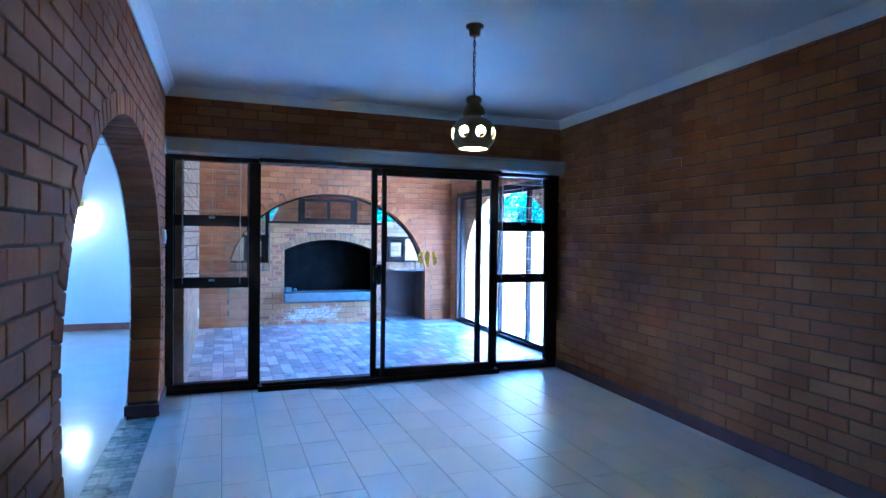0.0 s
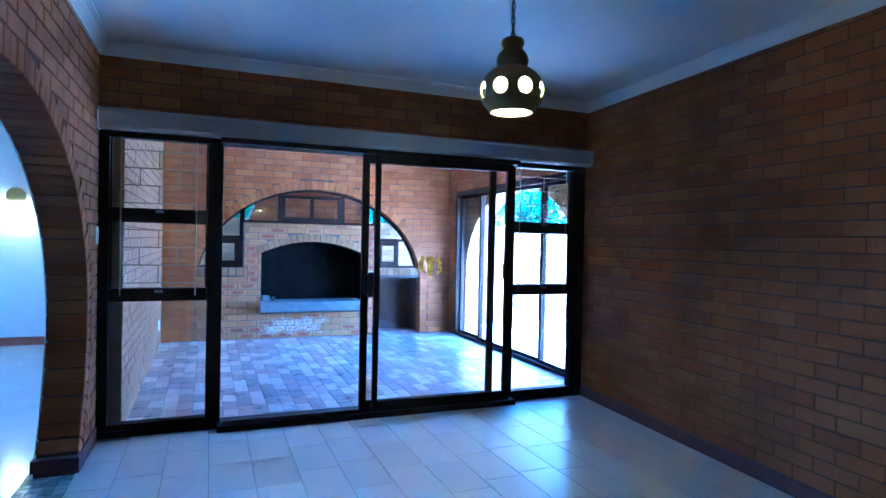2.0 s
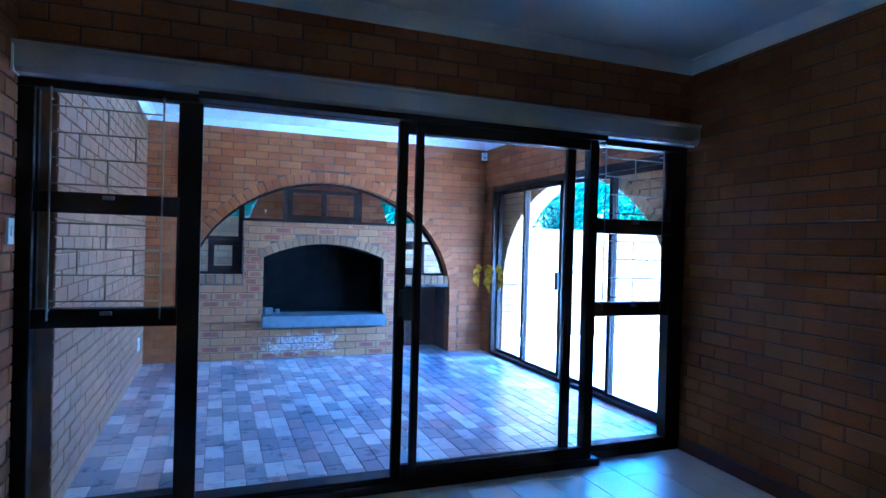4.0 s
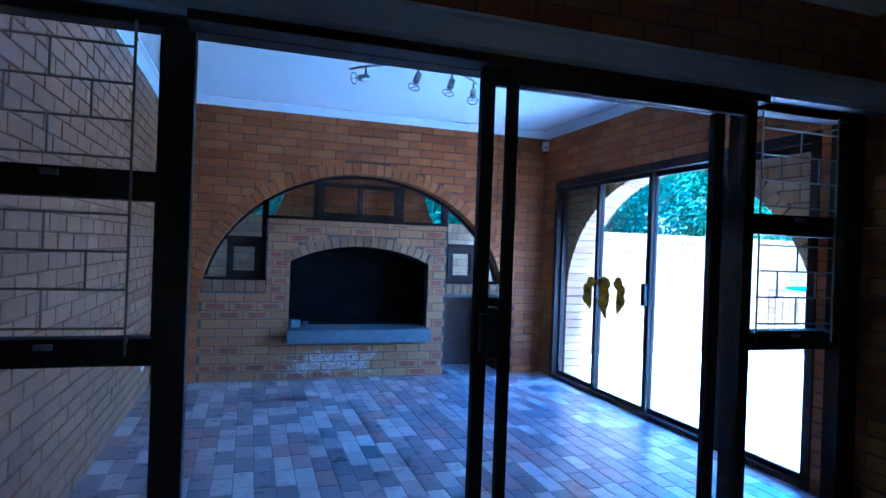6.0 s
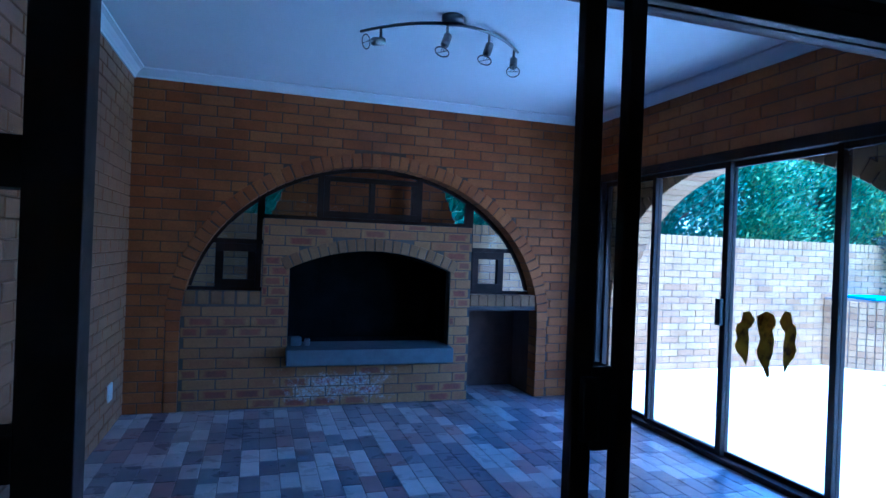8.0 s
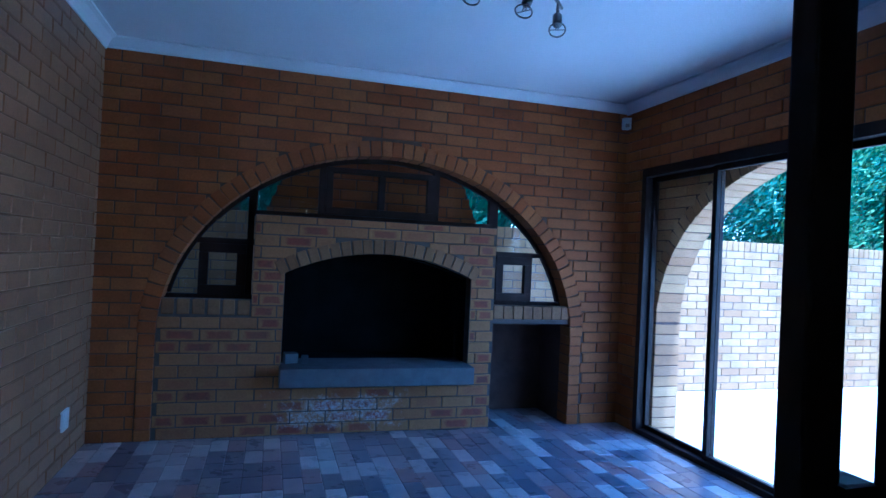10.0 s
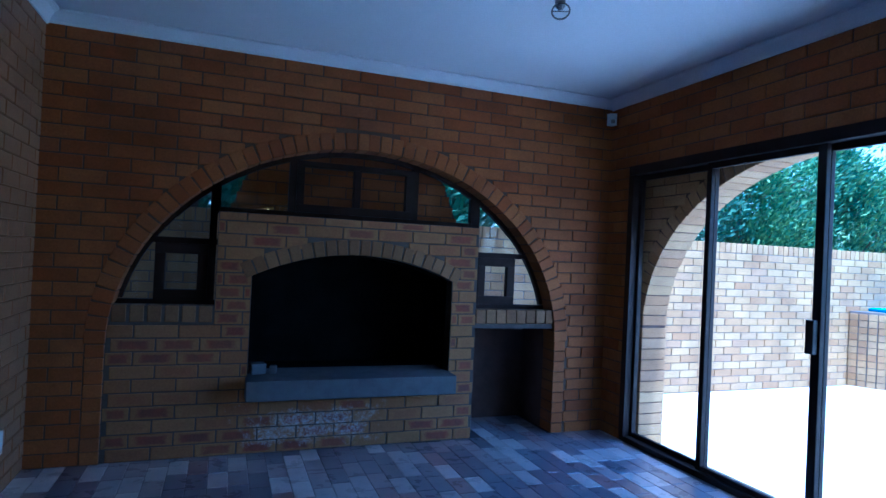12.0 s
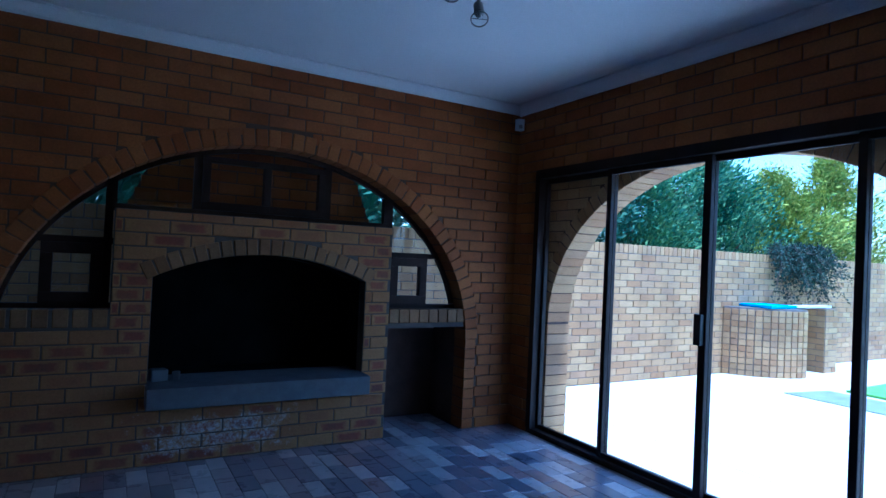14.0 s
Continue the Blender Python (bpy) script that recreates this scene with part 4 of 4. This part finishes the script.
for s, aim in ((-0.80, (-0.9, -0.35, -0.25)), (-0.12, (-0.35, -0.25, -0.9)), (0.42, (-0.35, -0.25, -0.9)), (0.90, (-0.25, -0.55, -0.85))):
    p = bow(s)
    j = p + Vector((0, 0, -0.08))
    arm = part("arm", tube([p, p + Vector((0, 0, -0.03)), j], [0.006, 0.0085, 0.0085], 10), STEEL, spot)
    q = Matrix.Translation(j) @ Vector(aim).to_track_quat("Z", "Y").to_matrix().to_4x4() @ Matrix.Scale(1.4, 4)
    part("lamp_holder", lathe([(0.0, -0.016), (0.014, -0.016), (0.017, -0.010), (0.017, 0.035), (0.014, 0.040), (0.0, 0.040)], q, 20), STEEL, arm, "cylindrical lamp holder", True)
    part("lamp_pin", tube([q @ Vector((0.006, 0, 0.04)), q @ Vector((0.006, 0, 0.07))], 0.002, 6), STEEL, arm)
    part("lamp_pin", tube([q @ Vector((-0.006, 0, 0.04)), q @ Vector((-0.006, 0, 0.07))], 0.002, 6), STEEL, arm)
    part("ring", tube([q @ Vector((0.028 * math.cos(6.28318 * k / 24), 0.028 * math.sin(6.28318 * k / 24), 0.07)) for k in range(24)], 0.004, 6, closed=True), STEEL, arm, "open steel ring", True)
    part("ring_bar", tube([q @ Vector((-0.028, 0, 0.07)), q @ Vector((0.028, 0, 0.07))], 0.0022, 6), STEEL, arm)

sconce = thing("wall_lamp", (-1.43, 9.95, 1.75), "brass-coloured wall lamp with a lit globe on the white hall wall", "wall lamp")
part("bracket", lathe([(0.0, 0.0), (0.07, 0.0), (0.075, 0.02), (0.05, 0.05), (0.03, 0.10), (0.03, 0.14), (0.0, 0.14)], Matrix.Translation((-1.43, 9.95, 1.80)) @ pose(0, 0, 0, 90), 28), OCHRE, sconce, "ochre ceramic bracket", True)
part("cup", lathe([(0.0, 1.900), (0.05, 1.890), (0.095, 1.840), (0.10, 1.760), (0.075, 1.720), (0.0, 1.720)], Matrix.Translation((-1.43, 9.82, 0)), 28), OCHRE, sconce, "", True)
part("globe", lathe([(0.0, 1.720), (0.05, 1.720), (0.10, 1.670), (0.115, 1.610), (0.10, 1.550), (0.05, 1.505), (0.0, 1.500)], Matrix.Translation((-1.43, 9.82, 0)), 28), HALL_BULB, sconce, "lit glass globe", True)

# ---- fittings ----


def socket():
    s = thing("wall_socket", (X2 + 0.01, 9.24, 0.22), "white double wall socket low on the brick wall", "socket")
    part("plate", box(X2 + 0.004, 9.19, 0.225, X2 + 0.020, 9.30, 0.345, 0.004), WHITE_PLASTIC, s)
    for z in (0.262, 0.308):
        part("outlet", lathe([(0.0, 0.0), (0.017, 0.0), (0.019, 0.003), (0.019, 0.005), (0.0, 0.005)], Matrix.Translation((X2 + 0.019, 9.25, z)) @ pose(0, 0, 0, 0, 90), 16), WHITE_PLASTIC, s)
    part("switch", box(X2 + 0.019, 9.208, 0.27, X2 + 0.026, 9.222, 0.30, 0.002), WHITE_PLASTIC, s)


socket()
sw = thing("light_switch", (0.012, 5.83, 1.30), "white light switch on the brick wall", "light switch")
part("plate", box(0.006, 5.79, 1.30, 0.020, 5.865, 1.415, 0.003), WHITE_PLASTIC, sw)
part("rocker", box(0.019, 5.815, 1.335, 0.026, 5.84, 1.38, 0.002), WHITE_PLASTIC, sw)
pir = thing("motion_detector", (W2 - 0.05, D2 - 0.05, 2.46), "small white motion sensor in the corner by the ceiling", "sensor")
part("housing", prism([(0, 0), (0.055, 0), (0.048, 0.03), (0.03, 0.045), (0.0, 0.055)], lambda u, v, d: (W2 - 0.012 - u, D2 - 0.012 - v, 2.455 + d), 0.095), WHITE_PLASTIC, pir)
part("lens", box(W2 - 0.055, D2 - 0.062, 2.47, W2 - 0.02, D2 - 0.045, 2.50, 0.004), PELMET, pir)

# ---- yard ----
WALL_Y, WALL_Z = 10.92, 1.645
yard_wall = structure("yard_wall", box(-6, WALL_Y, -0.3, 24, WALL_Y + 0.22, WALL_Z - 0.004), YARD_MORTAR, "tall pale brick boundary wall")
wall_bricks(yard_wall, (0, WALL_Y, 0), (1, 0, 0), (0, -1, 0), YARD_Z, WALL_Z - 0.11, lambda z: [(-3, 20)], YARD, YARD_I, near=lambda u, z: 5.0 < u < 9.0 and z > 0.1)
cap = brick_shape(77)
cap = ([(x * 0.075 / BL, -y * 10 if y < 0 else -y, z * 0.108 / BH) for x, y, z in cap[0]], cap[1])
spots = [Matrix.Translation((-3 + 0.083 * k, WALL_Y, WALL_Z - 0.052)) for k in range(280)]
lay_joined("coping_bricks", yard_wall, [([(x, y if y > 0 else y, z) for x, y, z in cap[0]], cap[1])], spots, YARD_I)

# paving joints as real slabs
slab = block_mesh("slab", 0.592, 0.592, 0.05, YARD_SLAB, 0.004)
lay("slab", paving, [slab], [Matrix.Translation((4.79 + 0.6 * i, 10.55 - 0.6 * j, YARD_Z - 0.021)) for i in range(15) for j in range(10)])

# curved pump enclosure with a board on top
enc = thing("pump_enclosure", (9.2, 10.5, YARD_Z), "low curved brick pool pump enclosure against the wall", "enclosure")
ECX, ECY, ER, EH = 9.62, 11.25, 1.0, 0.945
pts = arc(ECX, ECY, ER, ER, 200, 268, 24)
core = part("curved_wall", prism(pts + arc(ECX, ECY, ER - 0.2, ER - 0.2, 268, 200, 24), lambda u, v, d: (u, v, YARD_Z + d), EH), YARD_MORTAR, enc)
head = block_mesh("header_brick", 0.088, 0.10, 0.077, YARD)
lay("header_brick", core, [head], [Matrix.Translation((ECX + (ER - 0.035) * math.cos(a), ECY + (ER - 0.035) * math.sin(a), YARD_Z + 0.042 + 0.0838 * c)) @ pose(0, 0, 0, 0, 0, math.degrees(a) + 90) for c in range(11) for a in [radians(200 + 68 * (k + 0.5) / 12) for k in range(12)]])
pier = part("pier", box(10.30, 10.38, YARD_Z, 10.62, 10.90, YARD_Z + EH), YARD_MORTAR, enc)
wall_bricks(pier, (0, 10.38, 0), (1, 0, 0), (0, -1, 0), YARD_Z, YARD_Z + EH, lambda z: [(10.30, 10.62)], YARD, YARD_I, near=lambda u, z: True)
wall_bricks(pier, (10.30, 0, 0), (0, 1, 0), (-1, 0, 0), YARD_Z, YARD_Z + EH, lambda z: [(10.38, 10.90)], YARD, YARD_I, near=lambda u, z: True)
board = thing("blue_board", (9.6, 10.5, YARD_Z + EH), "bright blue plastic lid lying on the pump enclosure", "board")
part("lid", box(8.98, 10.40, YARD_Z + EH + 0.004, 9.60, 10.88, YARD_Z + EH + 0.045, 0.012), BLUE, board)
part("plank", box(9.55, 10.45, YARD_Z + EH + 0.01, 10.60, 10.62, YARD_Z + EH + 0.04, 0.006), WHITE_PLASTIC, board, "pale blue-white plank")

pool = structure("pool", prism([(9.1, 9.5), (15, 9.75), (15, 5.0), (9.1, 5.0)], lambda u, v, d: (u, v, YARD_Z + 0.004 + d), 0.03), POOL, "swimming pool under a green cover")
structure("pool_coping", prism([(8.2, 9.75), (8.93, 9.62), (8.93, 5.0), (8.2, 5.0)], lambda u, v, d: (u, v, YARD_Z + 0.002 + d), 0.012), SLATE, "grey slate pool edge")


# trees behind the wall
def tree(x, y, height, spread, leaf, seed, label, droop=-0.15, low=0.9, size=0.075, count=5200):
    rng = np.random.default_rng(seed)
    t = thing("tree", (x, y, YARD_Z), label, "tree", "trees behind the wall")
    lean = rng.uniform(-0.2, 0.2, 2)
    line = [(x + lean[0] * k * k, y + lean[1] * k * k, YARD_Z - 0.05 + height * 0.92 * k) for k in np.linspace(0, 1, 9)]
    trunk = tube(line, [0.13 * (1 - 0.85 * k) for k in np.linspace(0, 1, 9)], 9)
    limbs = []
    for k in range(64):
        h = low + (height - low) * (k + rng.uniform(0, 1)) / 64
        f = (h - low) / (height - low)
        reach = spread * (0.35 + 0.65 * math.sin(math.pi * min(1, 0.25 + 0.75 * f))) * rng.uniform(0.6, 1.15) * (1.08 - f)
        a = rng.uniform(0, 6.283)
        b = Vector((x + lean[0] * f * f, y + lean[1] * f * f, h))
        e = b + Vector((math.cos(a) * reach, math.sin(a) * reach, reach * rng.uniform(0.15, 0.75)))
        mid = (b + e) / 2 + Vector((0, 0, droop * reach))
        limbs.append((b, mid, e))
        if k % 2 == 0:
            tube([b, mid, e], [0.035 * (1 - f * 0.7), 0.02, 0.005], 5, trunk)
    part("trunk", trunk, BARK, t)
    vs, fs = [], []
    per = count * 8 // 5 // len(limbs)
    for b, mid, e in limbs:
        way = (e - mid).normalized()
        for _ in range(per):
            s = rng.uniform(0.2, 1.08)
            p = b.lerp(mid, s * 2) if s < 0.5 else mid.lerp(e, s * 2 - 1)
            p = p + Vector(rng.normal(0, 0.10 + 0.07 * s, 3))
            d = (way + Vector(rng.normal(0, 0.38, 3))).normalized()
            n = d.cross(Vector(rng.normal(0, 1, 3))).normalized()
            L, wd = size * rng.uniform(0.8, 2.0), size * rng.uniform(0.16, 0.32)
            i = len(vs)
            vs += [tuple(p), tuple(p + d * L * 0.45 + n * wd), tuple(p + d * L), tuple(p + d * L * 0.45 - n * wd)]
            fs.append((i, i + 1, i + 2, i + 3))
    crown = new("crown", mesh_data("crown", (vs, fs), leaf))
    under(crown, t)
    return t


tree(5.2, 12.9, 5.6, 1.7, LEAF_BLUE, 1, "dense blue-green cypress tree behind the brick wall", count=21000)
tree(7.3, 13.2, 5.4, 1.7, LEAF_BLUE, 2, "dense blue-green cypress tree behind the brick wall", count=21000)
tree(9.4, 13.4, 4.4, 1.8, LEAF_TEAL, 3, "blue-green feathery conifer behind the brick wall", count=21000)
tree(11.6, 13.6, 3.9, 1.9, LEAF_TEAL, 4, "feathery teal-green conifer behind the brick wall", count=21000)
# the next two trees carry sunlight in their leaf colour
tree(14.0, 13.4, 3.5, 2.0, LEAF_SUNLIT, 5, "conifer behind the brick wall, its leaves coloured yellow-green as if sunlit", count=21000)
tree(16.8, 13.8, 4.3, 2.1, LEAF_SUNLIT, 6, "conifer behind the brick wall, its leaves coloured yellow-green as if sunlit", count=14000)
tree(3.0, 13.1, 5.4, 1.8, LEAF_BLUE, 7, "dense dark green tree behind the brick wall", count=27000, size=0.12)
tree(0.8, 12.9, 5.4, 1.8, LEAF_BLUE, 8, "dense dark green tree behind the brick wall", count=27000, size=0.12)
tree(-1.4, 13.2, 4.3, 1.8, LEAF_BLUE, 9, "dense dark green tree behind the brick wall", count=9000)


def creeper(x, seed):
    rng = np.random.default_rng(seed)
    t = thing("hanging_bush", (x, WALL_Y, WALL_Z), "dark twiggy bush hanging over the top of the brick wall", "bush")
    twigs = bmesh.new()
    vs, fs = [], []
    for _ in range(110):
        b = Vector((x + rng.normal(0, 0.24), WALL_Y + 0.1, WALL_Z + 0.02))
        m = b + Vector((rng.normal(0, 0.25), -0.18 + rng.normal(0, 0.06), rng.uniform(-0.08, 0.16)))
        e = m + Vector((rng.normal(0.05, 0.25), -0.12 + rng.normal(0, 0.1), -rng.uniform(0.2, 0.85) * math.exp(-((b.x - x) / 0.5) ** 2)))
        tube([b, m, e], [0.008, 0.006, 0.002], 4, twigs)
        for _ in range(85):
            s = rng.uniform(0, 1)
            p = (b.lerp(m, s * 2) if s < 0.5 else m.lerp(e, s * 2 - 1)) + Vector(rng.normal(0, 0.045, 3))
            d, n = Vector(rng.normal(0, 1, 3)).normalized(), Vector(rng.normal(0, 1, 3)).normalized()
            n = d.cross(n).normalized()
            i = len(vs)
            vs += [tuple(p), tuple(p + d * 0.025 + n * 0.012), tuple(p + d * 0.055), tuple(p + d * 0.025 - n * 0.012)]
            fs.append((i, i + 1, i + 2, i + 3))
    part("twigs", twigs, BARK, t)
    under(new("leaves", mesh_data("leaves", (vs, fs), LEAF_DARK)), t)


creeper(10.45, 5)

# ---- floors: tiles and pavers ----
TW, TL = 0.245, 0.41
tile_me = block_mesh("tile", TW - 0.004, TL - 0.004, 0.012, TILE, 0.0015)
slip = [random.Random(i).uniform(0, TL) for i in range(16)]
spots = []
for i in range(16):
    for j in range(18):
        x, y = (i + 0.5) * TW - 0.03, 5.93 - (j + 0.5) * TL + slip[i]
        y1 = min(y + TL / 2, 5.912)
        x0, x1 = max(x - TW / 2, 0.0), min(x + TW / 2, W1)
        if y1 - (y - TL / 2) > 0.05 and x1 - x0 > 0.03:
            spots.append(Matrix.Translation(((x0 + x1) / 2, (y1 + y - TL / 2) / 2, -0.006)) @ Matrix.Diagonal(((x1 - x0) / TW, (y1 - y + TL / 2) / TL, 1, 1)))
lay("tile", floor_1, [tile_me], spots)

MOSAIC = [plain("mosaic_pale", (0.42, 0.44, 0.42), 0.3), plain("mosaic_grey", (0.20, 0.235, 0.23), 0.3), plain("mosaic_green", (0.29, 0.33, 0.31), 0.3)]
rng = random.Random(4)
mos = [block_mesh("mosaic_tile", 0.056, 0.056, 0.012, m, 0.0015) for m in MOSAIC]
for i in range(4):
    lay("mosaic_tile", sill_floor, [rng.choice(mos) for _ in range(7)], [Matrix.Translation((-0.21 + 0.06 * i, 2.5 + 0.06 * j, -0.006)) for j in range(53)])

PW, PL = 0.112, 0.228
paver_me = block_mesh("paver", PW - 0.003, PL - 0.003, 0.02, PAVER, 0.003)
far, near_p = [], []
rng = random.Random(9)
for i in range(37):
    shift = rng.uniform(0, PL)
    for j in range(20):
        x0, x1 = X2 + i * PW, min(X2 + (i + 1) * PW, 4.245)
        y0 = 6.03 + j * PL - shift
        y1 = min(y0 + PL, D2 + 0.012 if x0 < FX1 or x1 > BX + BA else 10.22)
        y0 = max(y0, 6.03)
        if y1 - y0 < 0.03 or x1 - x0 < 0.02 or (x1 > W2 and not (SD0 < y0 and y1 < SD1)) and x0 > W2 - 0.02:
            continue
        m = Matrix.Translation(((x0 + x1) / 2, (y0 + y1) / 2, -0.010 + rng.uniform(-0.0006, 0.0006))) @ Matrix.Diagonal(((x1 - x0) / PW, (y1 - y0) / PL, 1, 1))
        (near_p if 0.9 < x0 < 3.6 and y0 > 7.0 and len(near_p) < 300 else far).append(m)
lay("paver", floor_2, [paver_me], near_p)
shape = ([tuple(v.co) for v in paver_me.vertices], [tuple(p.vertices) for p in paver_me.polygons])
lay_joined("pavers", floor_2, [shape], far, PAVER_I)
